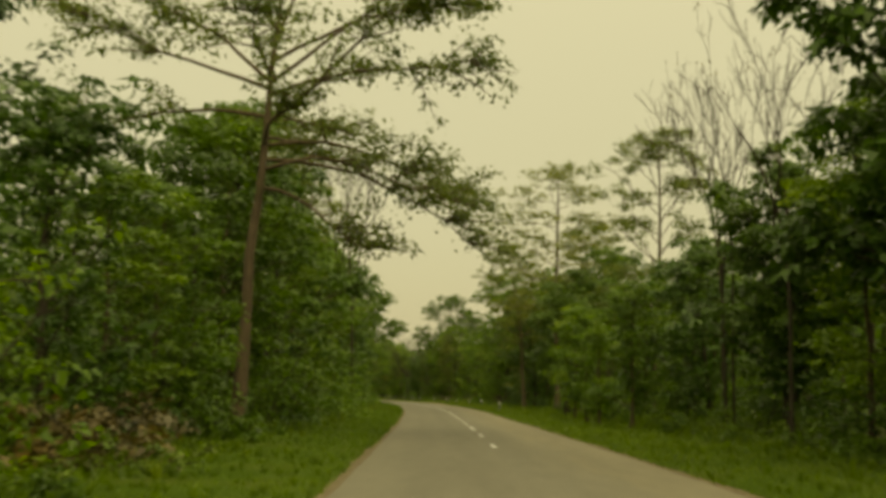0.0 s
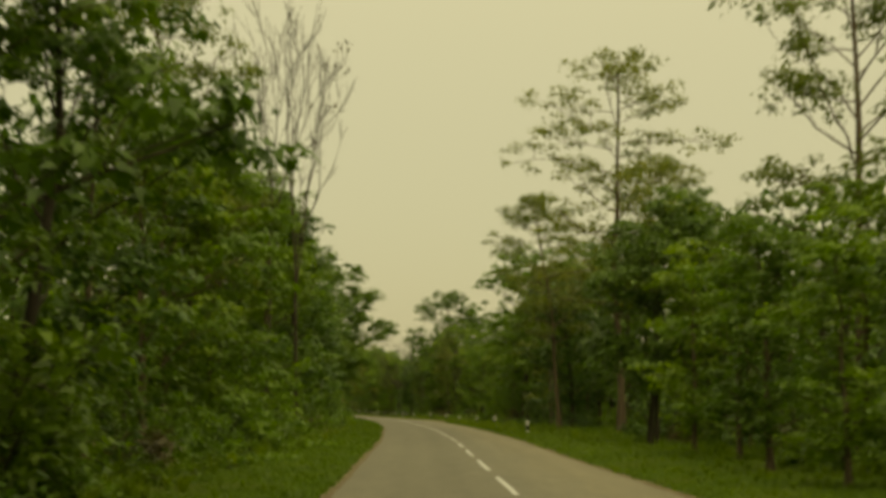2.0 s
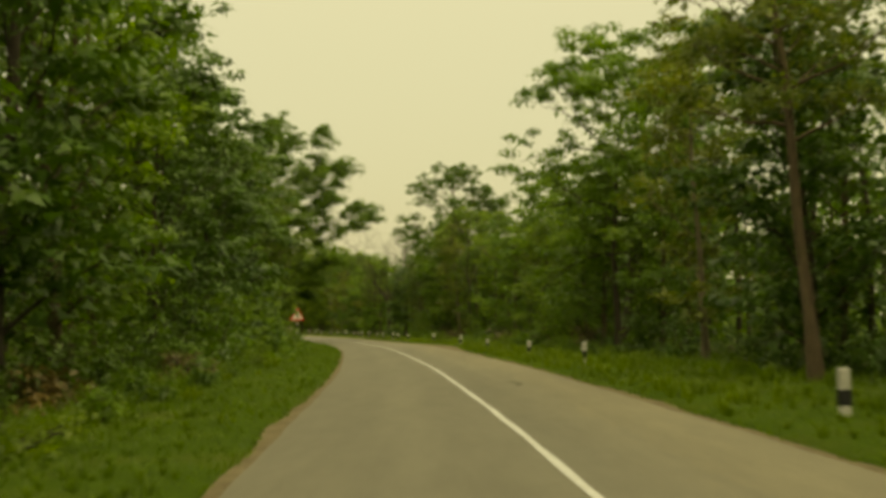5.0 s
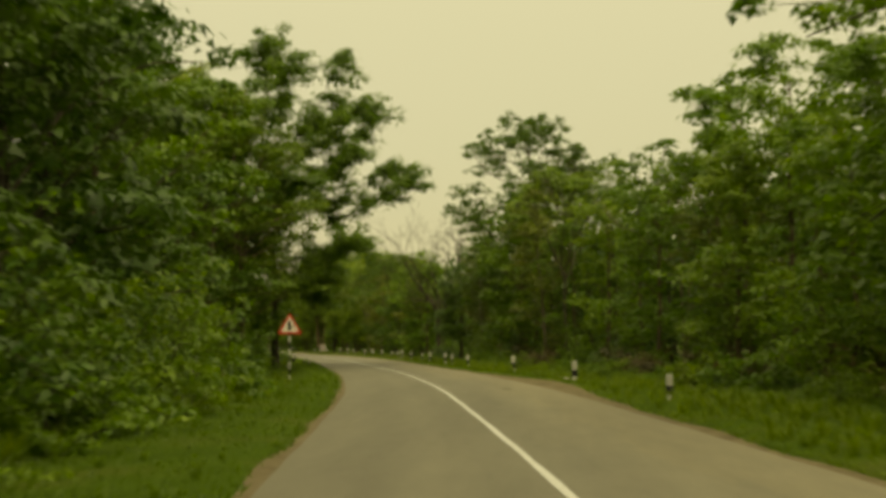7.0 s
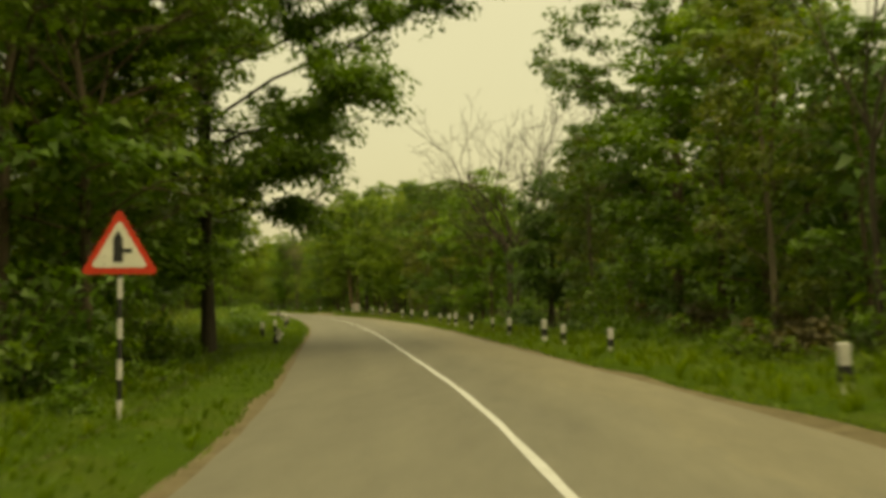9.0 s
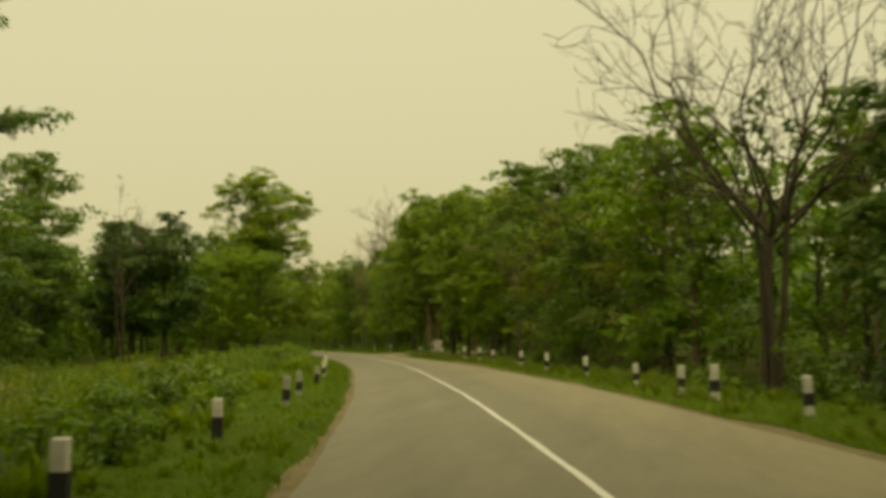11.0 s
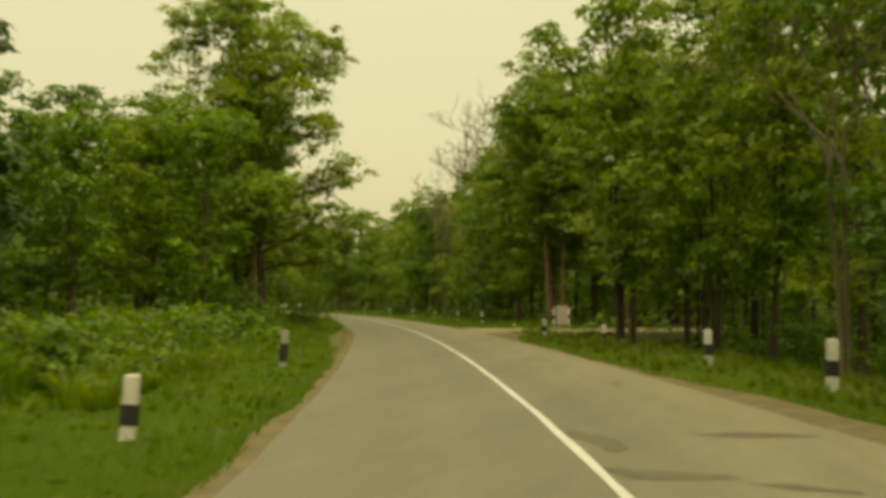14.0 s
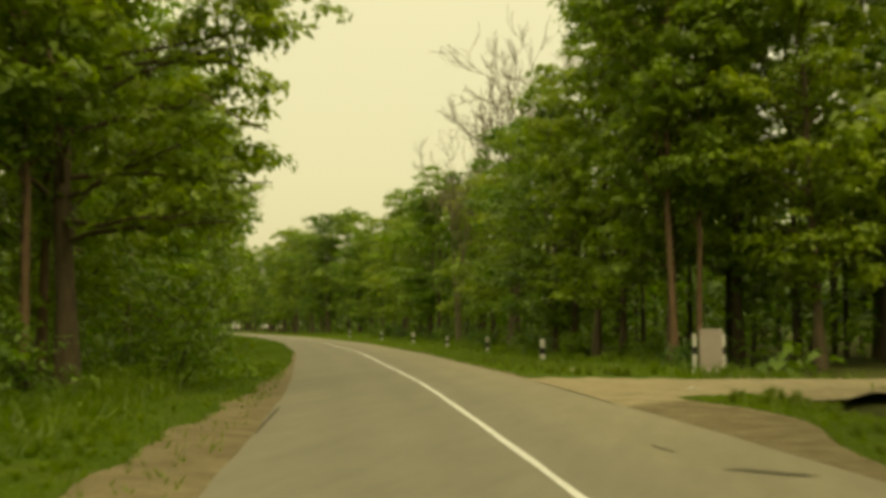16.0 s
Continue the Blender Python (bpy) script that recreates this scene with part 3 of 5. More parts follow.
# ---- kinds of tree ----
HEIGHT = {}


def kind(h, *args, **more):
    ob = build_tree(args[0], args[1], h, *args[2:], **more)
    HEIGHT[ob] = h
    return ob


dense = [kind(h, "dense dark green broadleaf tree in the forest edge", 11 + k, 0.13, b, rad, LEAF_DARK, BARK_DARK, limbs=16, sub=3, count=25, size=0.22, clump=0.86, flat=0.42, inner=0.6)
         for k, (h, b, rad) in enumerate([(9.0, 0.7, 2.9), (10.5, 1.0, 3.1), (8.0, 0.6, 2.7)])]
middle = [kind(h, "mid-green leafy forest tree", 31 + k, 0.12, b, rad, LEAF_MID, BARK_BROWN, limbs=16, sub=3, count=25, size=0.215, clump=0.86, flat=0.42, inner=0.6)
          for k, (h, b, rad) in enumerate([(9.5, 0.9, 2.7), (11.5, 1.6, 3.0), (8.5, 0.8, 2.5)])]
fresh = [kind(h, "fresh yellow-green leafy tree", 51 + k, 0.10, b, rad, LEAF_FRESH, BARK_BROWN, limbs=15, sub=3, count=25, size=0.205, clump=0.8, flat=0.42, inner=0.6)
         for k, (h, b, rad) in enumerate([(8.0, 0.6, 2.3), (10.0, 1.2, 2.6)])]
pale = [kind(h, "light green leafy tree in the forest edge", 61 + k, 0.11, b, rad, LEAF_LIGHT, BARK_BROWN, limbs=16, sub=3, count=25, size=0.21, clump=0.84, flat=0.45, inner=0.6)
        for k, (h, b, rad) in enumerate([(9.0, 0.8, 2.6), (11.0, 1.4, 2.9)])]
olive = [kind(h, "thin olive-brown forest tree with sparse foliage", 71 + k, 0.10, b, rad, LEAF_OLIVE, BARK_PALE, limbs=16, sub=3, count=25, size=0.19, clump=0.74, second=(LEAF_BROWN, 0.25, 6, "dry brown leaves"), core=0.5)
         for k, (h, b, rad) in enumerate([(9.5, 1.0, 2.4), (11.0, 1.6, 2.6)])]
feather = [kind(h, "tall airy tree with fine feathery foliage", 91 + k, 0.13, b, rad, mat, BARK_BROWN, limbs=34, sub=4, count=20, size=0.155, clump=0.68, rise_angle=20, flat=0.7, profile="dome" if k == 1 else "round",
                inner=0.0, core=0, lobe=0.34, lobe_flat=0.55)
           for k, (h, b, rad, mat) in enumerate([(14.4, 4.0, 3.2, LEAF_OLIVE), (16.6, 5.0, 4.0, LEAF_OLIVE), (13.4, 5.0, 3.0, LEAF_OLIVE)])]
bare = [build_bare("leafless grey-brown tree with fine twigs", 131 + k, h, g, BARK_DARK, st, 0.4, 0.27 if k < 2 else 0.45, leaf=lf, kids=kd, wide=0.38 if k < 2 else 0.9)
        for k, (h, g, st, lf, kd) in enumerate([(13.0, 0.095, 1, None, (3, 5)), (12.0, 0.085, 2, (LEAF_BROWN, 0.12, 5), (2, 5)), (14.5, 0.17, 3, None, (3, 6))])]
wide_bare = build_bare("leafless tree with several dark stems and fine twigs", 141, 14.0, 0.145, BARK_DARK, 4, 0.4, 0.55, kids=(3, 5), wide=1.2)
shrubs = [build_shrub("leafy green shrub at the edge of the verge", 151 + k, h, rad, mat, size=sz)
          for k, (h, rad, mat, sz) in enumerate([(2.6, 1.5, LEAF_MID, 0.18), (3.4, 1.7, LEAF_FRESH, 0.18), (2.0, 1.4, LEAF_DARK, 0.175), (1.5, 1.1, LEAF_FRESH, 0.16), (3.0, 1.6, LEAF_DARK, 0.185)])]
weeds = [build_shrub("low tangled weeds in the verge", 171 + k, h, rad, mat, count=11, size=0.14, stems=7, name="weed_clump", group="weeds in the verge", clump=0.3)
         for k, (h, rad, mat) in enumerate([(0.9, 0.9, LEAF_FRESH), (0.7, 1.0, LEAF_MID), (1.1, 1.0, GRASS)])]

# single trees that stand out, each at its own place
GIANT_BOUGHS = [(8.6, 3, 26, 6.3, -0.01), (8.8, 176, 9, 6.0, 0.01), (9.8, 168, 52, 5.4, 0.03), (9.8, 12, 46, 5.8, 0.03), (9.6, 184, 24, 5.6, 0.0), (7.6, 0, 2, 6.4, 0.09), (8.0, 14, 10, 6.0, 0.08), (7.3, -16, 6, 5.2, 0.07), (6.8, 8, 0, 3.6, 0.07), (10.4, 0, 30, 5.6, 0.03), (9.4, -14, 22, 5.8, 0.03)]
GIANT_BOUGHS += [ (9.9, -90, 20, 5.0, 0.02), (9.2, 90, 16, 5.4, 0.02), (11.2, 50, 42, 4.4, 0.0), (11.4, 215, 42, 4.4, 0.0), (12.4, -50, 45, 3.4, 0), (12.6, 130, 50, 3.4, 0), (8.2, 60, 16, 4.2, 0.05), (8.0, -60, 14, 4.0, 0.05)]
giant = build_tree("tall spreading tree with a straight brown trunk and airy crown", 201, 14.0, 0.20, 8.2, 5.8, LEAF_OLIVE, BARK_BROWN, limbs=0, count=17, size=0.16, clump=0.78,
                   flat=0.75, sides=9, group="landmark trees", lean=0.07, spec=GIANT_BOUGHS, core=0)
plant(giant, -2.75, 48.6, turn=0)
OVERHANG_BOUGHS = [(4.2, -60, 10, 4.5, 0.02), (3.6, -120, 8, 4.0, 0.02), (4.0, 20, 8, 2.6, 0.03), (5.0, -170, 15, 5.0, 0.02), (3.2, -90, 5, 3.6, 0.02), (6.6, -14, 27, 8.8, 0.01), (6.0, -34, 20, 7.0, 0.02), (5.2, 10, 14, 3.2, 0.02), (8.4, -60, 26, 8.0, 0.03), (7.0, -95, 16, 6.4, 0.03), (9.4, -120, 30, 6.4, 0.02), (9.8, 170, 34, 5.5, 0), (8.2, 120, 24, 5.5, 0)]
OVERHANG_BOUGHS += [(11.0, -8, 42, 8.0, 0.02), (12.0, -40, 44, 7.0, 0.02), (11.4, -100, 40, 6.6, 0.02), (12.6, 30, 46, 6.0, 0.02), (12.2, 200, 40, 6.4, 0.02), (13.6, 90, 50, 5.4, 0), (14.0, -70, 55, 5.2, 0), (14.4, 150, 55, 5.0, 0), (8.0, -22, 32, 7.4, 0.02), (7.6, -6, 34, 7.6, 0.02), (9.2, -16, 36, 7.6, 0.02), (10.2, -28, 36, 7.4, 0.02)]
overhang = build_tree("broad tree with long limbs reaching out over the road", 203, 17.6, 0.17, 3.4, 4.9, LEAF_MID, BARK_DARK, limbs=30, sub=4, count=42, size=0.185, clump=0.95, flat=0.6,
                      rise_angle=24, inner=0.2, profile="dome", lobe=0.34, forks=2, sides=9, group="landmark trees", spec=OVERHANG_BOUGHS)
plant(overhang, -13.0, 187.0, turn=0)
plant(overhang, -20.8, 200.5, 0.66, 330, 0.75)
round_head = build_tree("tall round-headed tree with a dense leafy crown", 205, 15.4, 0.20, 3.0, 5.4, LEAF_LIGHT, BARK_BROWN, limbs=66, sub=4, count=32, size=0.2, clump=0.85, profile="dome", sides=8, lobe=0.25, lobe_flat=0.95, group="landmark trees", second=(LEAF_OLIVE, 0.3, 9, ""))
plant(round_head, -38.3, 282.4, 1.0, 160)
spreader = build_tree("spreading roadside tree with dark forked stems", 207, 13.8, 0.24, 3.6, 6.0, LEAF_FRESH, BARK_DARK, limbs=46, sub=4, count=42, size=0.2, clump=0.8, profile="dome", forks=2, sides=8, lobe=0.3, core=1.0, group="landmark trees")
plant(spreader, 8.7, 137.6, turn=10)
crest = build_tree("airy leafy tree rising above its neighbours", 209, 16.0, 0.18, 3.0, 5.4, LEAF_MID, BARK_BROWN, limbs=44, sub=4, count=26, size=0.2, clump=0.8, rise_angle=24, profile="round", lobe=0.28, group="landmark trees", second=(LEAF_OLIVE, 0.5, 9, ""), core=0.5)
plant(crest, 1.4, 196.5, turn=200)
plant(crest, -12.9, 177.6, 0.82, 40)
plant(crest, 4.6, 199.5, 0.82, 100)
dark_tree = build_tree("heavy dark green broadleaf tree close to the verge", 211, 9.8, 0.105, 1.8, 3.2, LEAF_DARK, BARK_DARK, limbs=30, sub=4, count=34, size=0.21, clump=0.78, profile="dome", forks=2, lobe=0.32, group="landmark trees")
plant(dark_tree, 9.9, 87.2, 0.88, 15)
plant(dark_tree, 12.9, 50.0, 0.85, 60)
for x, y, k, a, kind_of in ((9.3, 77.6, 0.72, 20, fresh[0]), (8.9, 68.2, 0.6, 140, middle[2]), (9.4, 72.8, 0.66, 250, fresh[0]), (8.9, 63.6, 0.55, 70, fresh[0]), (9.6, 59.4, 0.62, 310, middle[2])):
    plant(kind_of, x, y, k, a)
plant(dark_tree, 12.2, 36.2, 1.25, 100)
plant(dark_tree, 14.8, 40.5, 1.1, 10)
plant(dark_tree, -3.3, 209.6, 0.76, 200)
plant(dark_tree, -37.7, 257.8, 0.96, 40)
plant(dark_tree, -40.6, 259.2, 0.92, 170)
plant(dark_tree, -43.2, 262.5, 0.95, 280)
plume = build_tree("tall leafy tree with bright rounded crown", 215, 16.2, 0.18, 3.0, 3.9, LEAF_LIGHT, BARK_BROWN, limbs=38, sub=4, count=34, size=0.24, clump=0.9, profile="dome", lobe=0.34, group="landmark trees")
plant(plume, -28.1, 302.4, 0.96, 0)
plant(plume, -23.6, 300.6, 0.88, 120)
plant(plume, -18.6, 303.0, 0.92, 220)
plant(plume, -31.2, 309.0, 0.86, 300)
plant(plume, -13.6, 300.0, 0.86, 20)
plant(plume, -15.2, 183.0, 0.98, 60)
plant(plume, -21.0, 306.4, 1.0, 80)
plant(plume, -25.9, 306.8, 1.0, 200)
airy = build_tree("airy bright green tree with reddish trunk", 217, 8.6, 0.13, 1.6, 2.9, LEAF_FRESH, BARK_BROWN, limbs=22, sub=3, count=18, size=0.22, clump=0.66, lean=0.05, group="landmark trees")
for x, y, k, a in ((-35.6, 270.0, 0.95, 0), (-39.0, 273.0, 1.0, 90), (-38.4, 266.4, 0.85, 200), (-41.2, 277.6, 1.05, 300)):
    plant(airy, x, y, k, a)

grove = build_tree("slim-stemmed leafy tree standing over a ditch", 219, 12.0, 0.08, 2.0, 3.0, LEAF_LIGHT, BARK_DARK, limbs=30, sub=4, count=22, size=0.22, clump=0.78, forks=2, lean=-0.02, group="landmark trees", second=(LEAF_OLIVE, 0.3, 7, ""))
for x, y, k, a in ((-21.6, 272.6, 1.0, 0), (-18.6, 270.2, 0.95, 120), (-17.2, 275.0, 1.05, 240), (-19.0, 279.6, 1.0, 60), (-17.0, 265.6, 0.92, 200)):
    plant(grove, x, y, k, a)
for x, y, k, a in ((-26.2, 309.0, 1.4, 0), (-21.0, 308.5, 1.42, 90), (-16.0, 308.0, 1.38, 200), (-10.6, 305.0, 1.3, 20), (-33.5, 314.5, 1.2, 60), (-46.0, 279.0, 1.0, 0), (-42.6, 279.6, 0.95, 120), (-50.4, 279.5, 1.1, 240), (-39.6, 273.4, 0.7, 10), (-40.6, 267.0, 0.7, 100)):
    plant(pale[1] if y > 290 else middle[1], x, y, k * 0.92, a)
slim = build_tree("slim tall tree with a straight reddish-brown trunk", 221, 14.0, 0.115, 5.0, 2.6, LEAF_LIGHT, BARK_RED, limbs=22, sub=4, count=26, size=0.22, clump=0.8, lean=0.0, group="landmark trees")
plant(slim, -27.95, 300.2, 1.0, 0)
plant(slim, -27.2, 300.6, 0.9, 140)
plant(slim, -39.6, 283.6, 0.9, 30)
plant(slim, -37.9, 280.4, 0.75, 200)
pale_bare = build_bare("slender pale-barked tree, half bare, leaning", 145, 11.8, 0.105, BARK_PALE, 2, 0.58, 0.32, leaf=(LEAF_OLIVE, 0.5, 8), kids=(3, 5), wide=0.7)
plant(pale_bare, -15.7, 260.0, 1.0, 40)
plant(pale_bare, 6.4, 163.0, 0.7, 140)
plant(fresh[1], 8.0, 153.5, 0.98, 40)
plant(fresh[1], 9.6, 149.0, 1.02, 200)
plant(fresh[1], 7.0, 157.6, 0.95, 80)
plant(fresh[1], 8.8, 163.6, 1.12, 300)
plant(bare[0], 10.9, 43.5, 0.62, 30, 1.45)
plant(bare[1], 11.4, 51.5, 0.75, 200, 1.5)
plant(bare[0], 12.2, 56.0, 0.7, 120, 1.5)
plant(feather[0], 12.9, 75.0, 1.12, 0, 0.9)
plant(middle[1], 14.5, 103.0, 1.05, 20)
plant(middle[1], 16.4, 112.0, 1.1, 130)
plant(middle[1], 11.8, 119.5, 0.98, 250)
plant(feather[1], 10.0, 97.0, 1.25, 40, 0.8)
plant(feather[2], 8.6, 111.5, 1.0, 80)
plant(feather[2], 13.0, 108.6, 1.1, 200)
plant(bare[0], -4.6, 91.5, 0.85, 60, 1.85)
plant(bare[1], -3.3, 91.0, 0.85, 300, 1.9)
plant(bare[0], -6.5, 96.0, 0.85, 80, 1.55)
plant(bare[1], -7.6, 88.0, 0.85, 10, 1.5)
plant(feather[0], -5.8, 80.0, 1.0, 50)
plant(pale[1], -5.8, 83.5, 0.95, 10)
plant(pale[0], -5.2, 77.5, 0.9, 120)
plant(wide_bare, -5.4, 219.4, 1.0, 25)
plant(bare[0], -2.2, 223.0, 1.15, 250)
plant(bare[0], 3.0, 176.4, 0.85, 210)
plant(bare[1], -37.7, 251.0, 0.95, 10)
plant(middle[1], -47.6, 260.0, 1.25, 0)
plant(middle[1], -51.0, 266.0, 1.2, 90)
plant(middle[0], -43.5, 253.0, 1.1, 200)
plant(dense[1], -7.4, 39.0, 1.0, 30)
plant(shrubs[1], -3.7, 32.5, 0.85, 0)
far_bare = build_bare("tall pale leafless tree with upright stems above the skyline", 147, 18.2, 0.12, BARK_PALE, 3, 0.42, 0.30, kids=(3, 6), wide=0.45, fine=0.021)
plant(far_bare, -38.3, 331.0, 1.16, 190)
plant(far_bare, -42.4, 336.0, 0.8, 60)
plant(bare[1], -11.4, 246.0, 0.85, 120, 1.28)


# ---- the forest edge ----
KEPT = [(-2.2, 48.6), (-13, 186.5), (-38.8, 282.5), (-36.6, 279.5), (9.4, 138), (1.4, 196.5), (12.9, 75), (10, 97), (8.6, 111.5), (9.9, 87.2), (9.5, 83.0), (10.5, 91.0), (13, 108.6), (13.2, 37), (-2.5, 212), (-37.7, 257.8), (-40.6, 259.2), (-43.2, 262.5),
        (-27.6, 305), (-35.6, 270), (-39, 273), (-38.4, 266.4), (-41.2, 277.6), (-38.8, 282.5), (-4.6, 219.4), (-5.2, 215.0), (-5.0, 223.5), (-4.4, 211.5), (-9, 169.2), (-26.9, 297.7), (-20.6, 200), (-21.6, 272.6), (-18.6, 270.2), (-17.2, 275), (-19, 279.6), (-17, 265.6), (-15.8, 260.4), (3, 176.4), (4.4, 171.5), (-28.1, 302.4), (-23.6, 300.6), (-18.6, 303), (-31.2, 309), (-13.6, 300), (-3.3, 91), (-5, 91.5)]
TRACK = (281.5, 293.5)


def free(x, y, gap):
    return all((x - a) ** 2 + (y - b) ** 2 > gap * gap for a, b in KEPT)


def left_front(y):
    return 8.0 + 13.0 * float(smooth(190, 200, y) * (1 - smooth(257, 270, y))) + 3.4 * float(smooth(257, 266, y) * (1 - smooth(276, 284, y))) + 2.2 * float(smooth(146, 152, y) * (1 - smooth(170, 176, y)))


def right_front(y):
    return 8.6 + 3.0 * float(smooth(205, 208, y) * (1 - smooth(223, 227, y))) + 1.0 * float(smooth(260, 270, y))


LEFT_TALL = [(15, 5.5), (40, 6.2), (50, 8.6), (57, 11.4), (66, 11.6), (74, 10.2), (82, 10.2), (92, 11.4), (100, 12.0), (122, 12.4), (138, 10.5), (155, 11.0), (166, 13.4), (182, 14.5), (190, 11.5), (196, 9.5), (240, 9.8), (256, 9.0), (266, 7.4), (276, 7.8), (285, 9.6), (292, 10.2), (304, 12.2), (330, 12.4), (420, 11.0)]
RIGHT_TALL = [(15, 8.5), (50, 8.2), (62, 7.2), (92, 8.2), (102, 10.4), (118, 10.4), (128, 9.0), (140, 8.0), (148, 6.8), (156, 7.0), (164, 8.3), (176, 8.6), (184, 9.6), (188, 9.4), (196, 9.0), (215, 8.8), (235, 9.6), (250, 10.4), (262, 11.8), (280, 12.0), (300, 13.0), (330, 11.5), (370, 12.5), (420, 13.5)]


def forest_edge(side, y0, y1, front, step, kinds, tall, low=0.8, high=1.12):
    random.seed(int(1000 + 10 * y0 + side))
    y = y0 + random.uniform(0, step)
    while y < y1:
        d = front(y) + random.uniform(-0.5, 1.4)
        x, yy = (float(c) for c in beside(y, side * d))
        if free(x, yy, 2.2) and not (TRACK[0] < y < TRACK[1] and side > 0):
            k = random.choice(kinds)
            s = np.interp(y, [t[0] for t in tall], [t[1] for t in tall]) * random.uniform(low, high) / HEIGHT[k]
            plant(k, x, yy, max(0.65, s), None, s / max(0.65, s))
        y += step * random.uniform(0.7, 1.35)


forest_edge(-1, 18, 76, left_front, 3.4, dense + middle[:2], LEFT_TALL)
forest_edge(-1, 78, 112, left_front, 3.6, middle + dense + fresh, LEFT_TALL)
forest_edge(-1, 114, 188, left_front, 3.6, dense + dense + middle + fresh[:1], LEFT_TALL)
forest_edge(-1, 190, 262, left_front, 4.0, dense + middle + olive, LEFT_TALL)
forest_edge(-1, 264, 370, left_front, 3.8, pale + fresh, LEFT_TALL)
forest_edge(1, 20, 128, right_front, 3.6, dense + middle + fresh + olive[:1], RIGHT_TALL)
forest_edge(1, 128, 195, right_front, 3.2, middle + fresh + fresh + olive + pale[:1], RIGHT_TALL)
forest_edge(1, 195, 258, right_front, 3.2, middle + dense[:1] + olive + fresh, RIGHT_TALL)
forest_edge(1, 258, 281, right_front, 2.8, pale + fresh, RIGHT_TALL)
forest_edge(1, 293, 470, right_front, 3.8, pale + pale + fresh + middle[:1], RIGHT_TALL)


def thicket(side, y0, y1, near, step, kinds, scale=(0.8, 1.15), spread=0.9):
    random.seed(int(5000 + 10 * y0 + 7 * side + 100 * near(y0)))
    y = y0
    while y < y1:
        x, yy = (float(c) for c in beside(y, side * (near(y) + random.uniform(-0.4, 1.0) * spread)))
        if not (TRACK[0] < y < TRACK[1] and side > 0) and not (150 < yy < 171 and 3 < -float(aside(x, yy)) < 5.6):
            plant(random.choice(kinds), x, yy, random.uniform(*scale), None, 1.0, 0.03)
        y += step * random.uniform(0.65, 1.4)


lush = build_shrub("lush light green shrub leaning over the verge", 161, 3.2, 1.6, LEAF_FRESH, size=0.175, count=30, clump=0.4, flat=0.55)
for x, y, k, a in ((-5.7, 130.6, 0.62, 0), (-5.6, 133.4, 0.55, 80), (-6.1, 136.6, 0.7, 150), (-6.9, 140.4, 0.78, 220), (-7.6, 144.4, 0.75, 300), (-6.7, 131.8, 0.8, 40), (-7.2, 138.2, 0.9, 10), (-7.5, 147.4, 0.85, 60), (-8.0, 150.4, 0.92, 190), (-4.9, 38.6, 1.0, 100), (-5.6, 36.0, 0.9, 10), (-2.5, 71.8, 0.78, 20), 
                   (-3.2, 82.6, 1.05, 340), (-3.4, 87.0, 1.05, 70), (-4.2, 80.4, 1.2, 150)):
    plant(lush, x, y, k, a)
forest_edge(1, 146, 192, lambda y: right_front(y) + 4.0, 3.4, middle, [(t[0], 0.86 * t[1]) for t in RIGHT_TALL])


thicket(1, 22, 70, lambda y: 6.7, 2.4, weeds, (0.6, 1.0))
thicket(1, 134, 196, lambda y: 6.6, 2.4, weeds, (0.5, 0.9))
thicket(-1, 20, 62, lambda y: left_front(y) - 1.1, 2.3, shrubs)
thicket(-1, 62, 122, lambda y: left_front(y) - 0.9, 2.6, shrubs, (0.45, 0.8))
thicket(-1, 122, 186, lambda y: left_front(y) - 1.1, 2.3, shrubs)
for y, d, k in ((149.5, -6.9, 0.9), (153, -7.0, 0.95), (156.5, -7.3, 1.0), (160, -7.6, 0.95), (164, -8.0, 1.0), (151.5, -8.3, 1.1), (158, -8.8, 1.1)):
    plant(shrubs[1], *(float(c) for c in beside(y, d)), k)
thicket(1, 20, 196, lambda y: 8.6, 3.6, shrubs, (0.55, 0.9))
thicket(1, 196, 266, lambda y: 8.4, 4.2, shrubs[2:4] + shrubs[:1], (0.55, 0.9))
thicket(1, 252, 283, lambda y: 12.2, 2.0, shrubs, (0.8, 1.1))
thicket(1, 296, 370, lambda y: 8.4, 4.2, shrubs[2:4] + shrubs[:1], (0.55, 0.9))
thicket(-1, 124, 150, lambda y: 6.3, 2.0, [shrubs[1], shrubs[3], shrubs[0]], (0.7, 1.0))
thicket(-1, 190, 262, lambda y: 19.5, 3.4, shrubs, (0.7, 1.0))
thicket(-1, 284, 370, lambda y: 7.9, 3.2, shrubs[:4], (0.5, 0.9))
thicket(-1, 190, 280, lambda y: 7.2, 1.7, weeds, (0.6, 1.0))
thicket(-1, 192, 262, lambda y: 10.0, 3.4, weeds, (0.8, 1.2))
thicket(-1, 192, 260, lambda y: 13.5, 4.0, weeds, (0.8, 1.3))
thicket(-1, 22, 186, lambda y: 5.5, 4.0, weeds, (0.45, 0.75), 0.4)


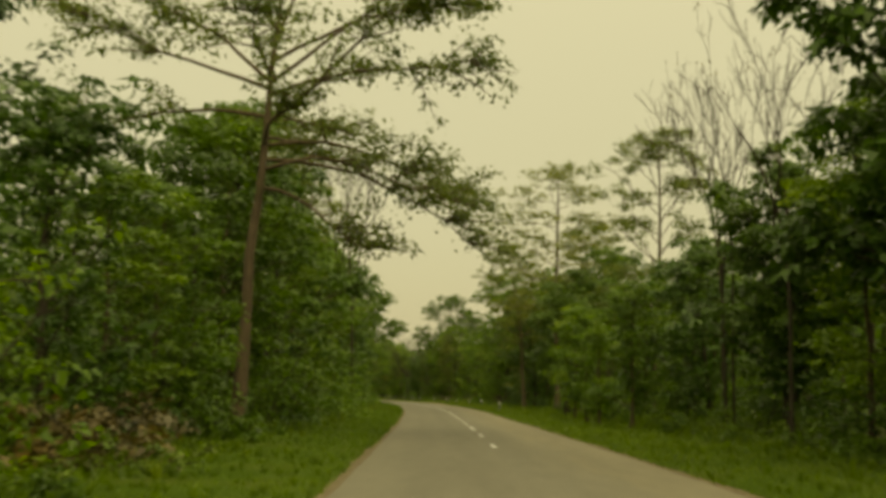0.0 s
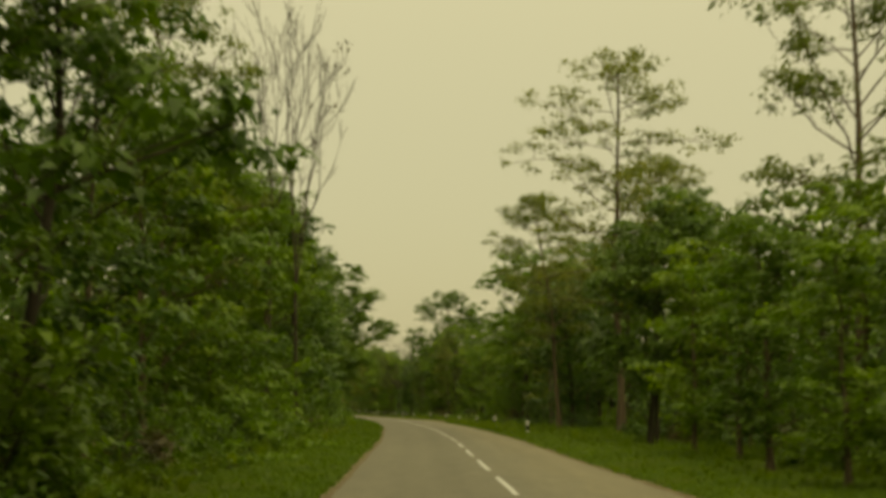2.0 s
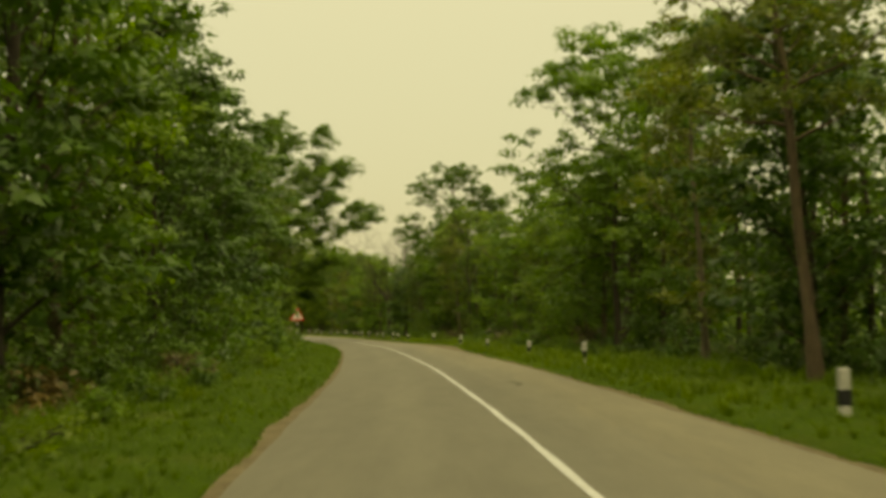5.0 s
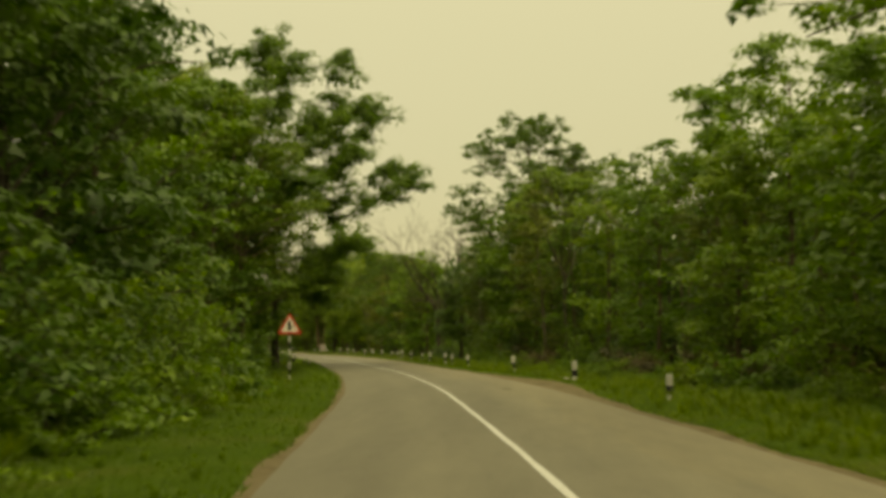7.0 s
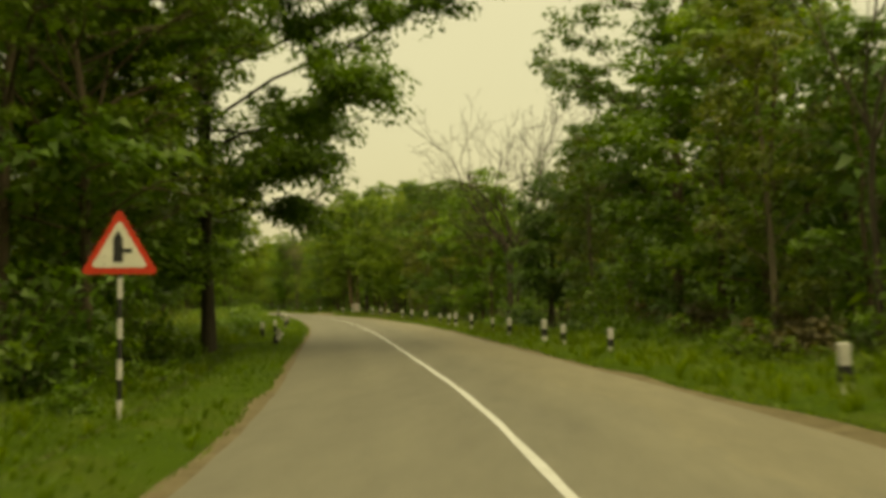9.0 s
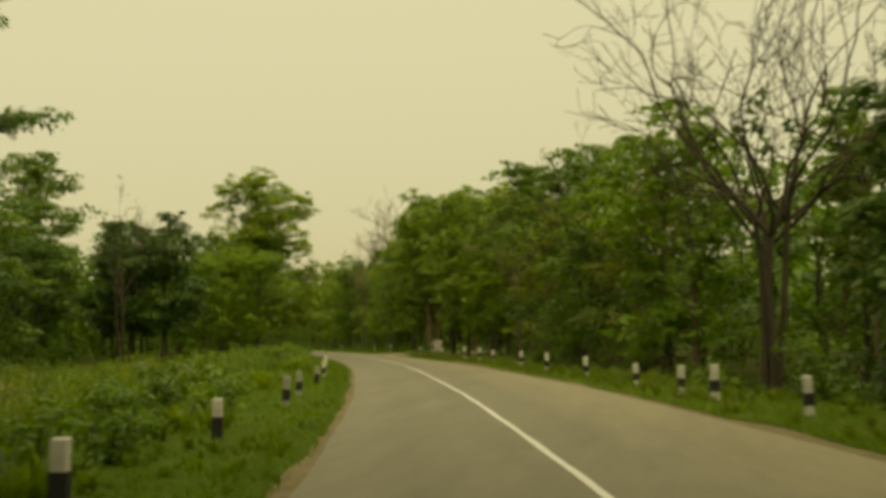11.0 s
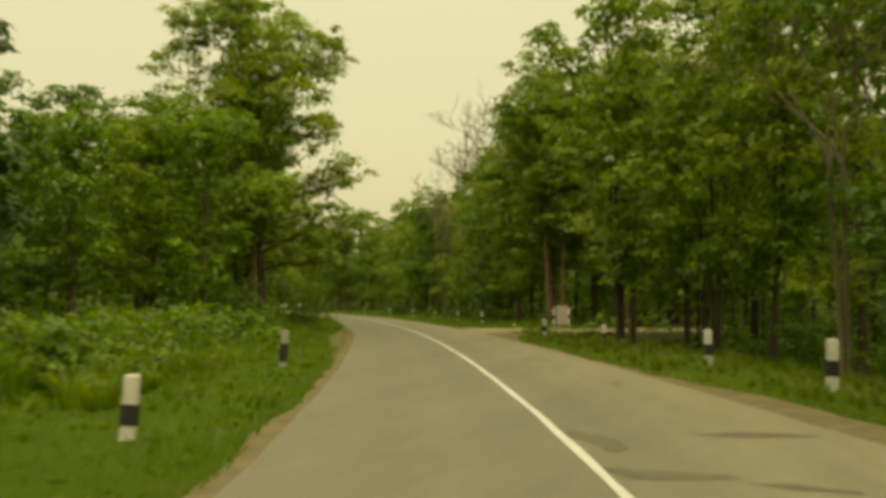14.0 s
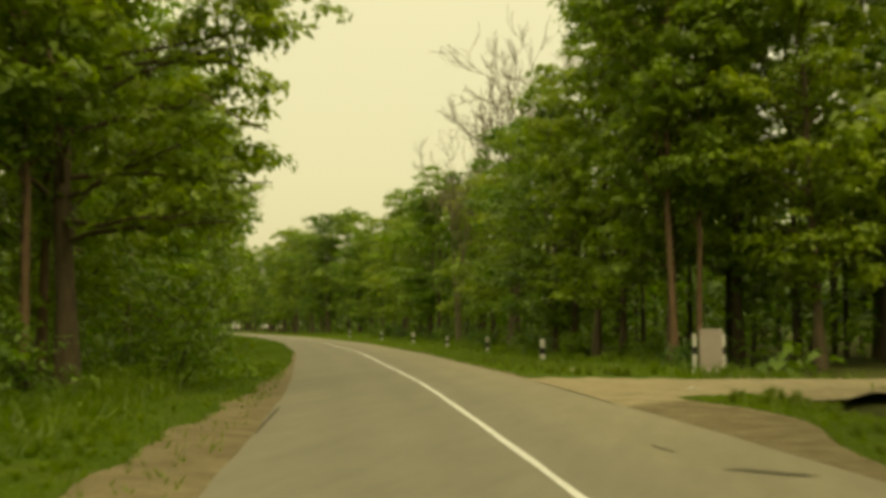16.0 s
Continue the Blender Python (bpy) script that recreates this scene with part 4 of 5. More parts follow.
# ---- the woods behind the edge, too thick to tell apart ----
def woods(name, label, mat, rows, seed, tall, trunks=True):
    """Rows of trees joined into one: thin trunks, and crowns of clumps down to the undergrowth."""
    r = np.random.default_rng(seed)
    wood, centres, spread = Wood(), [], []
    for side, y0, y1, d0, step in rows:
        front = left_front if side < 0 else right_front
        y = y0
        while y < y1:
            d = front(y) + d0 + r.uniform(-1, 1) * 1.2
            x, yy = (float(c) for c in beside(y, side * d))
            if free(x, yy, 2.5) and not (side > 0 and d < 26 and abs(y - 287.5 - 0.12 * d) < 4.5):
                g = float(rise(x, yy))
                h = np.interp(y, [t[0] for t in tall[side]], [t[1] for t in tall[side]]) * r.uniform(0.75, 1.08)
                top = np.array([x + r.normal(0, 0.3), yy + r.normal(0, 0.3), g + h * 0.9])
                if trunks:
                    wood.add(np.array([[x, yy, g - 0.2], [x + r.normal(0, 0.1), yy + r.normal(0, 0.1), g + h * 0.45], top]), [0.11, 0.08, 0.02], 5)
                for k in range(16):
                    q = r.uniform(0.12, 1)
                    reach = 2.5 * math.sin(math.pi * min(1, 0.2 + 0.75 * q)) * r.uniform(0.2, 1)
                    a = r.uniform(0, 6.28)
                    centres.append((x + reach * math.cos(a), yy + reach * math.sin(a), g + 0.2 + h * q))
                    spread.append(r.uniform(0.7, 1.15))
            y += step * r.uniform(0.7, 1.3)
    base = mesh_object(name, leaves(r, centres, spread, 15, 0.46, 0.75), np.arange(len(centres) * 15 * 3).reshape(-1, 3), mat)
    tagged(base, label, "woods", kind="stuff")
    if trunks:
        tagged(wood.build(name + "_trunks", BARK_DARK, None), "thin dark trunks in the woods behind the verge", "trunks", kind="stuff")


TALL = {-1: LEFT_TALL, 1: RIGHT_TALL}
woods("woods_near", "dark green woods behind the roadside trees", LEAF_DARK, [(-1, 18, 258, 3.8, 3.6), (1, 18, 258, 3.6, 3.4), (1, 18, 480, 11.5, 5.0)], 301, TALL)
woods("woods_bright", "fresh green woods behind the roadside trees", LEAF_FRESH, [(-1, 258, 420, 3.8, 3.6), (1, 258, 480, 3.6, 3.4), (1, 288, 360, 17, 4.0)], 304, TALL)
woods("woods_middle", "mid-green woods behind the roadside trees", LEAF_MID, [(-1, 18, 420, 7.6, 4.2), (1, 18, 480, 7.4, 4.2), (-1, 18, 420, 12, 5.0), (1, 284, 350, 21, 4.0), (1, 292, 340, 10, 3.0)], 302, TALL)
woods("woods_behind", "dark green woods behind the roadside trees", LEAF_DARK, [(-1, -50, 18, 1.0, 5.0), (1, -50, 18, 1.0, 5.0)], 303, TALL)


def undergrowth():
    """Knee- to head-high growth between the trunks."""
    r = np.random.default_rng(305)
    c, s = [], []
    for side in (-1, 1):
        for y in np.arange(16, 430, 1.0):
            front = left_front(y) if side < 0 else right_front(y)
            for d0 in (1.5, 4.5, 8.0, 12.0, 16.0):
                x, yy = (float(v) for v in beside(y + r.uniform(-1, 1), side * (front + d0 + r.uniform(-1.2, 1.2))))
                if not (side > 0 and abs(y - 287.5 - 0.12 * (front + d0)) < 4.0):
                    c.append((x, yy, float(rise(x, yy)) + r.uniform(0.2, 1.0) * (0.8 if d0 < 2 else 1.9)))
                    s.append(r.uniform(0.6, 1.1))
    tagged(mesh_object("undergrowth", leaves(r, c, s, 12, 0.42, 0.8), np.arange(len(c) * 36).reshape(-1, 3), LEAF_MID), "dense green undergrowth between the trunks", "undergrowth", kind="stuff")


undergrowth()


# ---- far woods that close the view ----
def far_woods():
    r = np.random.default_rng(401)
    c = []
    for y in np.arange(-60, 560, 3.0):
        for side in (-1, 1):
            for d in (24, 31, 40, 51, 64, 78) if side > 0 and 270 < y < 420 else (24, 31, 40, 51):
                x, yy = beside(y, side * (d + r.uniform(-3.5, 3.5) + (8 if side < 0 and 180 < y < 270 else 0)))
                if side > 0 and d < 40 and abs(float(yy) - 292) < 9:
                    continue
                h = r.uniform(7.5, 10.0)
                for k in range(5):
                    c.append((float(x) + r.normal(0, 1.2), float(yy) + r.normal(0, 1.2), 0.6 + h * (k + r.uniform(0, 1)) / 5))
    for a in np.arange(0, 70):
        x, yy = beside(500 + r.uniform(-8, 30), (a - 35) * 3.5)
        for k in range(5):
            c.append((float(x), float(yy), 1 + 2.0 * k + r.uniform(0, 1)))
    v = leaves(r, c, np.full(len(c), 2.0), 13, 1.2, 0.8)
    tagged(crown_object(v, LEAF_MID, None, "far_woods"), "distant green woods behind the roadside trees", "woods", kind="stuff")


far_woods()


# ---- grass ----
def track_band(d):
    """Middle and half width, along y, of the side track at d metres from the centre line."""
    return (286.3 + 0.5 * (d - 3) if d < 12 else 290.8 + 0.25 * (d - 12)), 2.6 + 2.9 * math.exp(-(d - 2.6) / 3.4)


def on_track(x, y):
    if not 276 < y < 300:
        return False
    d = float(aside(x, y))
    if d > 5.8 and 277.5 < y < 285.5:
        return True
    mid, wide = track_band(d)
    return d > 2.4 and abs(y - mid) < wide - 0.25


def grass_cover(name, label, y0, y1, side, inner_edge, outer_edge, per_m2, tall, seed, wide=0.03):
    r = np.random.default_rng(seed)
    n = int((y1 - y0) * 3.2 * per_m2)
    y = r.uniform(y0, y1, n)
    a = np.array([inner_edge(v) for v in y])
    b = np.array([outer_edge(v) for v in y])
    d = a + (b - a) * r.uniform(0, 1, n) ** 1.25
    x, yy = beside(y, side * d)
    if side > 0:
        clear = np.array([not on_track(a, b) for a, b in zip(x, yy)])
        x, yy, n = x[clear], yy[clear], int(clear.sum())
    z = rise(x, yy) + 0.03
    h = tall * r.uniform(0.45, 1.3, n) * (0.75 + 0.35 * np.sin(0.8 * x + 0.6 * yy) * np.sin(0.5 * yy - 0.3 * x))
    t = r.uniform(0, 6.28, n)
    w = wide * r.uniform(0.7, 1.4, n)
    lx, ly = r.normal(0, 0.6, n) * h, r.normal(0, 0.6, n) * h
    p = np.stack([x, yy, z], 1)
    u = np.stack([np.cos(t) * w, np.sin(t) * w, 0 * w], 1)
    tip = p + np.stack([lx, ly, h], 1)
    v = np.stack([p - u, p + u, tip], 1).reshape(-1, 3)
    tagged(mesh_object(name, v, np.arange(3 * n).reshape(-1, 3), GRASS), label, "grass", kind="stuff")


grass_cover("grass_left", "short bright green roadside grass", 20, 420, -1, lambda y: -left_edge(y) + bare_left(y), lambda y: min(far_left(y), 7.0), 85, 0.12, 501, 0.013)
grass_cover("grass_right", "short bright green roadside grass", 20, 420, 1, lambda y: right_edge(y) + bare_right(y), lambda y: min(far_right(y), 7.4), 85, 0.12, 502, 0.013)
grass_cover("tall_grass", "knee-high green grass and weeds", 188, 268, -1, lambda y: 6.5, lambda y: max(7.0, far_left(y) + 1.5), 130, 0.5, 503, 0.022)


grass_cover("shoulder_grass", "thin tufts of grass on the bare shoulder", 255, 300, -1, lambda y: -left_edge(y) + 0.2, lambda y: -left_edge(y) + bare_left(y) + 0.1, 5, 0.1, 507, 0.012)
grass_cover("meadow_grass", "tall soft green grass between the verge and the trees", 250, 284, -1, lambda y: 4.6, lambda y: 10.5, 110, 0.42, 508, 0.016)
rough_grass = [("rough_grass", -1, 501, lambda y: 5.4, lambda y: left_front(y) + 1.2), ("rough_grass", 1, 502, lambda y: 6.6, lambda y: right_front(y) + 1.4)]
for name, side, seed, near, far in rough_grass:
    grass_cover(name, "longer uneven grass and weeds at the foot of the trees", 20, 400, side, near, far, 32, 0.34, seed + 40, 0.022)


def tussocks(name, label, y0, y1, side, near, far, number, tall, blades, seed, mat, wide=0.016):
    """Clumps of long arching blades, scattered unevenly."""
    r = np.random.default_rng(seed)
    y = r.uniform(y0, y1, number)
    a, b = np.array([near(v) for v in y]), np.array([far(v) for v in y])
    x, yy = beside(y, side * (a + (b - a) * r.uniform(0, 1, number)))
    patchy = 0.5 + 0.5 * np.sin(0.55 * x + 0.35 * yy + seed) * np.sin(0.4 * yy - 0.25 * x)
    keep = (r.uniform(size=number) < 0.25 + 0.9 * patchy) & np.array([side < 0 or not on_track(p, q) for p, q in zip(x, yy)])
    x, yy, patchy = x[keep], yy[keep], patchy[keep]
    h = tall * r.uniform(0.5, 1.15, len(x)) * (0.6 + 0.6 * patchy)
    foot = np.repeat(np.stack([x, yy, rise(x, yy) + 0.02], 1), blades, 0)
    n = len(foot)
    hh = np.repeat(h, blades) * r.uniform(0.55, 1.1, n)
    t = r.uniform(0, 6.28, n)
    out = np.stack([np.cos(t), np.sin(t), 0 * t], 1)
    bend = r.uniform(0.15, 0.75, n)[:, None] * hh[:, None]
    p0 = foot + out * r.uniform(0, 0.16, (n, 1)) * np.repeat(h, blades)[:, None]
    up = np.array([0, 0, 1.0])
    p1 = p0 + out * bend * 0.35 + up * hh[:, None] * 0.62
    p2 = p0 + out * bend * 1.15 + up * hh[:, None] * r.uniform(0.75, 1.0, (n, 1))
    turn = t + r.uniform(0.6, 2.5, n)
    u = np.stack([np.cos(turn), np.sin(turn), 0 * t], 1) * (wide * r.uniform(0.7, 1.4, (n, 1)))
    v = np.stack([p0 - u, p0 + u, p1 - 0.8 * u, p1 + 0.8 * u, p2], 1).reshape(-1, 3)
    i = 5 * np.arange(n)[:, None]
    f = np.concatenate([i + np.array([[0, 1, 3]]), i + np.array([[0, 3, 2]]), i + np.array([[2, 3, 4]])])
    tagged(mesh_object(name, v, f, mat), label, "grass", kind="stuff")


tussocks("verge_tussocks", "soft uneven tufts of short grass on the verge", 20, 186, -1, lambda y: -left_edge(y) + bare_left(y) + 0.15, lambda y: 6.0, 1900, 0.2, 12, 610, GRASS, 0.010)
tussocks("verge_tussocks", "soft uneven tufts of short grass on the verge", 30, 100, 1, lambda y: right_edge(y) + bare_right(y) + 0.15, lambda y: 7.0, 1000, 0.22, 12, 611, GRASS, 0.010)
tussocks("reed_tussocks", "tall arching tufts of rank green grass in the low meadow", 186, 258, -1, lambda y: 6.4 + wobble(y, 3.0, 1.2), lambda y: 20.0, 1100, 1.0, 26, 601, GRASS_RANK, 0.02)
tussocks("reed_tussocks", "tall arching tufts of rank green grass in the low meadow", 186, 258, -1, lambda y: 6.4 + wobble(y, 3.0, 1.2), lambda y: 20.0, 900, 0.85, 26, 607, GRASS, 0.02)
tussocks("seed_stalks", "thin tall flowering stalks standing over the meadow grass", 190, 250, -1, lambda y: 7.0, lambda y: 17.0, 420, 1.6, 7, 608, GRASS_DRY, 0.011)
tussocks("reed_tussocks", "tall arching tufts of rank green grass in the low meadow", 186, 258, -1, lambda y: 4.9 + wobble(y, 3.0, 0.9), lambda y: 9.0, 800, 0.6, 30, 604, GRASS, 0.015)
tussocks("verge_tussocks", "soft uneven tufts of grass round the guard posts", 186, 300, -1, lambda y: -left_edge(y) + bare_left(y) + 0.2, lambda y: 6.0, 2300, 0.2, 15, 605, GRASS, 0.009)
tussocks("verge_tussocks", "soft uneven tufts of grass round the guard posts", 100, 192, 1, lambda y: right_edge(y) + bare_right(y) + 0.2, lambda y: 5.8, 1100, 0.34, 14, 606, GRASS, 0.011)
tussocks("verge_tussocks", "soft uneven tufts of half-dry grass round the guard posts", 192, 300, 1, lambda y: right_edge(y) + bare_right(y) + 0.2, lambda y: 5.6, 1300, 0.34, 14, 609, GRASS_DRY, 0.011)
tussocks("verge_tussocks", "rough tufts of longer grass at the back of the verge", 20, 330, -1, lambda y: 4.6, lambda y: left_front(y) + 0.5, 900, 0.42, 22, 602, GRASS, 0.012)
tussocks("verge_tussocks", "rough tufts of longer grass at the back of the verge", 20, 330, 1, lambda y: 4.8, lambda y: right_front(y) + 0.5, 900, 0.42, 22, 603, GRASS, 0.012)


# ---- side track ----
def abreast(y, d):
    """The place d metres to the right of the centre line at the world's y."""
    x, s = road_at(y)
    return float(x + d * np.sqrt(1 + s * s)), float(y)


def side_track():
    """A sandy track that leaves the road on the right, wide at its mouth."""
    v, f = [], []
    n, m = 40, 13
    for i in range(n):
        d = 2.6 + 30.0 * (i / (n - 1)) ** 1.7
        mid, half_width = track_band(d)
        for j in range(m):
            q = j / (m - 1) * 2 - 1
            y = mid + q * (half_width + wobble(d * 1.4, 3 + math.copysign(1, q), 0.3))
            x, yy = abreast(y, d)
            v.append((x, yy, max(-0.03, float(rise(x, yy))) + 0.062 - 0.075 * q ** 6 - 0.04 * max(0, 3.0 - d) + 0.006 * math.sin(5.1 * x + 1.3 * yy) + 0.005 * math.sin(2.3 * yy - 7 * x)))
    for i in range(n - 1):
        for j in range(m - 1):
            f.append((m * i + j, m * (i + 1) + j, m * (i + 1) + j + 1, m * i + j + 1))
    tagged(mesh_object("side_track", v, f, DIRT, smooth_shade=True), "pale sandy dirt track leaving the road", "track", kind="structure")


side_track()


# a flat dark sheet laid in the pit to paint its shade
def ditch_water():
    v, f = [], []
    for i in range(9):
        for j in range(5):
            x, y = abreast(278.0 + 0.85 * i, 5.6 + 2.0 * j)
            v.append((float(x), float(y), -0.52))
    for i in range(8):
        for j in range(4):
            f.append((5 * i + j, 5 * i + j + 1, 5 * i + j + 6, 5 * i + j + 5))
    tagged(mesh_object("ditch_water", v, f, DITCH_SHADE), "flat near-black sheet painting the shade in the roadside ditch", "water", kind="structure")


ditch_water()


# ---- cracks and patches in the asphalt ----
def road_patch(y0, d0, length, width, seed, mat, name, label, category):
    """An irregular flat patch along the road, thinned out to nothing at its ends."""
    r = random.Random(seed)
    v, f, n = [], [], 16
    for i in range(n):
        q = i / (n - 1)
        w = width * (math.sin(math.pi * min(1, max(0.03, q))) ** 0.5) * r.uniform(0.7, 1.2)
        c = d0 + 0.3 * width * math.sin(4 * q + seed) + r.uniform(-0.1, 0.1) * width
        for e in (-0.5, 0.5):
            x, y = abreast(y0 + length * q, c + e * w)
            d = float(aside(x, y))
            v.append((x, y, 0.0165 - 0.012 * (abs(d) / 2.75) ** 2))
    for i in range(n - 1):
        f.append((2 * i, 2 * i + 1, 2 * i + 3, 2 * i + 2))
    tagged(mesh_object(name, v, f, mat), label, category, kind="structure")


CRACK = soil("open_crack", (0.074, 0.069, 0.054), (0.115, 0.108, 0.085), 9.0)
for y, d, length, w, k in ((273.0, 1.9, 0.45, 0.5, 1), (274.6, 1.5, 0.8, 0.06, 2), (250.6, 1.8, 0.3, 0.16, 3), (275.5, -2.70, 4.5, 0.06, 4)):
    road_patch(y, d, length, w, k, CRACK, "road_crack", "dark crack and crumbled spot in the asphalt", "crack")


STREAK = soil("asphalt_streak", (0.105, 0.099, 0.078), (0.150, 0.142, 0.112), 3.0, 0.9)
for y, d, length, w, k in ((243.6, 1.75, 0.5, 0.9, 5), (240.7, 0.3, 0.5, 0.8, 6), (242.2, 0.25, 1.6, 0.35, 7), (240.4, 1.3, 0.35, 0.5, 8), (150.9, 1.75, 1.2, 0.3, 10), (258.0, 1.5, 0.4, 0.6, 11), (112.0, 1.2, 2.2, 0.2, 12)):
    road_patch(y, d, length, w, k, STREAK, "road_streak", "dull dark streak of old patching in the asphalt", "patch")


# ---- guard posts ----
def block(w, d, z0, z1, taper=1.0, bevel=0.012):
    bm = bmesh.new()
    bmesh.ops.create_cube(bm, size=1)
    for p in bm.verts:
        k = taper if p.co.z > 0 else 1.0
        p.co = Vector((p.co.x * w * k, p.co.y * d * k, z0 if p.co.z < 0 else z1))
    if bevel:
        bmesh.ops.bevel(bm, geom=bm.edges[:], offset=bevel, segments=2, affect="EDGES", profile=0.5)
    return bm


def build_post(label, height, bands, coat=WHITE):
    """A concrete guard post, whitewashed, with black bands a little proud of it."""
    top = root("guard_post", label, "post", "guard posts along the road")
    shaft = part("shaft", block(0.15, 0.13, -0.3, height, 0.95, 0.018), coat, top)
    for a, b in bands:
        part("black_band", block(0.156, 0.136, a, b, 0.985, 0.004), BLACK, shaft)
    return top


post_banded = build_post("white concrete guard post with a black band in its middle", 0.66, [(0.17, 0.38)])
post_footed = build_post("white concrete guard post with a black lower half, worn", 0.63, [(0.02, 0.37)])
post_dark = build_post("weathered guard post with a grimy cap and a black lower half", 0.58, [(0.02, 0.34)], GRIMY)
post_greyed = build_post("greyed concrete guard post with a black band in its middle", 0.66, [(0.17, 0.39)], GRIMY)
post_tall = build_post("tall weathered guard post with a grimy cap and a black middle", 0.76, [(0.14, 0.5)], GRIMY)


def stand(proto, x, y, turn=0.0, lean=0.0, tip=0.0, scale=1.0, drop=0.0):
    m = pose(x, y, max(-0.05, float(rise(x, y))) + 0.02 - drop, tip, lean, turn) @ Matrix.Diagonal((scale, scale, scale, 1))
    if proto in MADE:
        return copy_thing(proto, m)
    MADE.add(proto)
    proto.matrix_basis = m
    return proto


RIGHT_POSTS = [(6.3, 102.9), (5.4, 123.7), (4.4, 133.2), (3.15, 144.1), (1.98, 156.0), (0.28, 168.2), (-1.9, 180.3), (-2.9, 185.2), (-3.4, 187.9), (-4.6, 193.5),
               (-5.4, 198.3), (-6.58, 204.3), (-7.6, 208.6), (-8.1, 210.9), (-8.95, 215.5), (-10.36, 221.6), (-11.95, 228.4), (-13.5, 236.1), (-15.57, 243.9),
               (-16.9, 249.3), (-18.6, 256.0), (-21.66, 267.0), (-24.7, 275.9), (-32.6, 304.0), (-37.0, 317.0), (-41.6, 329.0), (-46.6, 341.0), (-52.5, 354.0), (-59.5, 368.0)]
LEFT_POSTS = [(-13.38, 194.9, 2), (-14.41, 201.3, 1), (-15.66, 208.7, 4), (-16.72, 213.4, 3), (-18.2, 220.6, 4), (-19.74, 227.4, 3), (-21.2, 233.3, 3), (-23.36, 241.7, 4), (-26.3, 253.2, 3)]
for i, (x, y) in enumerate(RIGHT_POSTS):
    s = math.degrees(math.atan(float(road_at(y)[1])))
    stand(post_banded, x, y, -s + 3 * math.sin(5 * i), 1.5 * math.sin(2.1 * i), 0, 0.95 + 0.1 * math.sin(1.7 * i) + (0.06 if y > 236 else 0), -0.06 if y > 236 else -0.02 if y > 195 else 0.0)
for i, (x, y, lean) in enumerate(LEFT_POSTS):
    s = math.degrees(math.atan(float(road_at(y)[1])))
    kind = post_footed if i in (0, 1) else post_greyed if i in (2, 3) else post_dark if i == 4 else post_tall if i == 8 else post_banded
    stand(kind, x, y, -s, lean, 0, 0.95, 0.0)
stand(post_footed, -11.5, 188.2, 10, 38, 0, 1.0, 0.1)
stand(post_dark, -12.3, 192.0, 10, 24, 0, 0.9, 0.05)


# ---- warning sign ----
def prism(points, y0, y1):
    bm = bmesh.new()
    a = [bm.verts.new((x, y0, z)) for x, z in points]
    b = [bm.verts.new((x, y1, z)) for x, z in points]
    bm.faces.new(a)
    bm.faces.new(b[::-1])
    for i in range(len(a)):
        j = (i + 1) % len(a)
        bm.faces.new((a[j], a[i], b[i], b[j]))
    return bm


def triangle(side, low):
    """Corners of an upright triangle with its tips cut off round."""
    h, out = side * math.sqrt(3) / 2, []
    for k, (x, z) in enumerate(((-side / 2, 0), (side / 2, 0), (0, h))):
        a = radians((210, 330, 90)[k])
        cx, cz = x - 0.09 * math.cos(a) * side, z - 0.09 * math.sin(a) * side
        for q in (-60, -30, 0, 30, 60):
            out.append((cx + 0.047 * side * math.cos(a + radians(q)), low + cz + 0.047 * side * math.sin(a + radians(q))))
    return out


def warning_sign(x, y):
    s = math.degrees(math.atan(float(road_at(y)[1])))
    g = float(rise(x, y))
    top = root("warning_sign", "red-bordered triangular warning sign on a black-and-white banded pole", "road sign", m=pose(x, y, g, 0, 0.5, -s + 4))
    bm = bmesh.new()
    bmesh.ops.create_cone(bm, cap_ends=True, segments=16, radius1=0.034, radius2=0.034, depth=2.64)
    bmesh.ops.translate(bm, verts=bm.verts, vec=(0, 0.03, 1.02))
    pole = part("pole", bm, BLACK, top, "pole painted in black and white bands")
    z = 0.08
    while z < 2.0:
        bm = bmesh.new()
        bmesh.ops.create_cone(bm, cap_ends=True, segments=16, radius1=0.037, radius2=0.037, depth=0.28)
        bmesh.ops.translate(bm, verts=bm.verts, vec=(0, 0.03, z + 0.14))
        part("white_band", bm, WHITE, pole)
        z += 0.55
    plate = part("plate", prism(triangle(1.04, 2.06), -0.012, -0.006), RED, top, "red triangular plate with rounded corners")
    part("plate_back", prism(triangle(1.03, 2.065), -0.005, 0.0), STEEL, plate)
    part("panel", prism(triangle(0.755, 2.15), -0.018, -0.013), SIGN_WHITE, plate, "cream white panel")
    part("symbol_bar", prism([(-0.085, 2.22), (0.045, 2.22), (0.045, 2.54), (-0.02, 2.66), (-0.085, 2.54)], -0.023, -0.019), BLACK, plate)
    part("symbol_branch", prism([(0.047, 2.345), (0.165, 2.345), (0.165, 2.405), (0.047, 2.405)], -0.023, -0.019), BLACK, plate)
    for z in (2.19, 2.29):
        part("bracket", block(0.12, 0.03, z, z + 0.03, 1.0, 0.003), STEEL, plate)
        bm = bmesh.new()
        bmesh.ops.create_cone(bm, cap_ends=True, segments=8, radius1=0.012, radius2=0.010, depth=0.012)
        bmesh.ops.rotate(bm, verts=bm.verts, matrix=Matrix.Rotation(radians(90), 3, "X"))
        bmesh.ops.translate(bm, verts=bm.verts, vec=(-0.2, -0.024, z + 0.012))
        part("bolt", bm, STEEL, plate)


warning_sign(-9.04, 169.2)


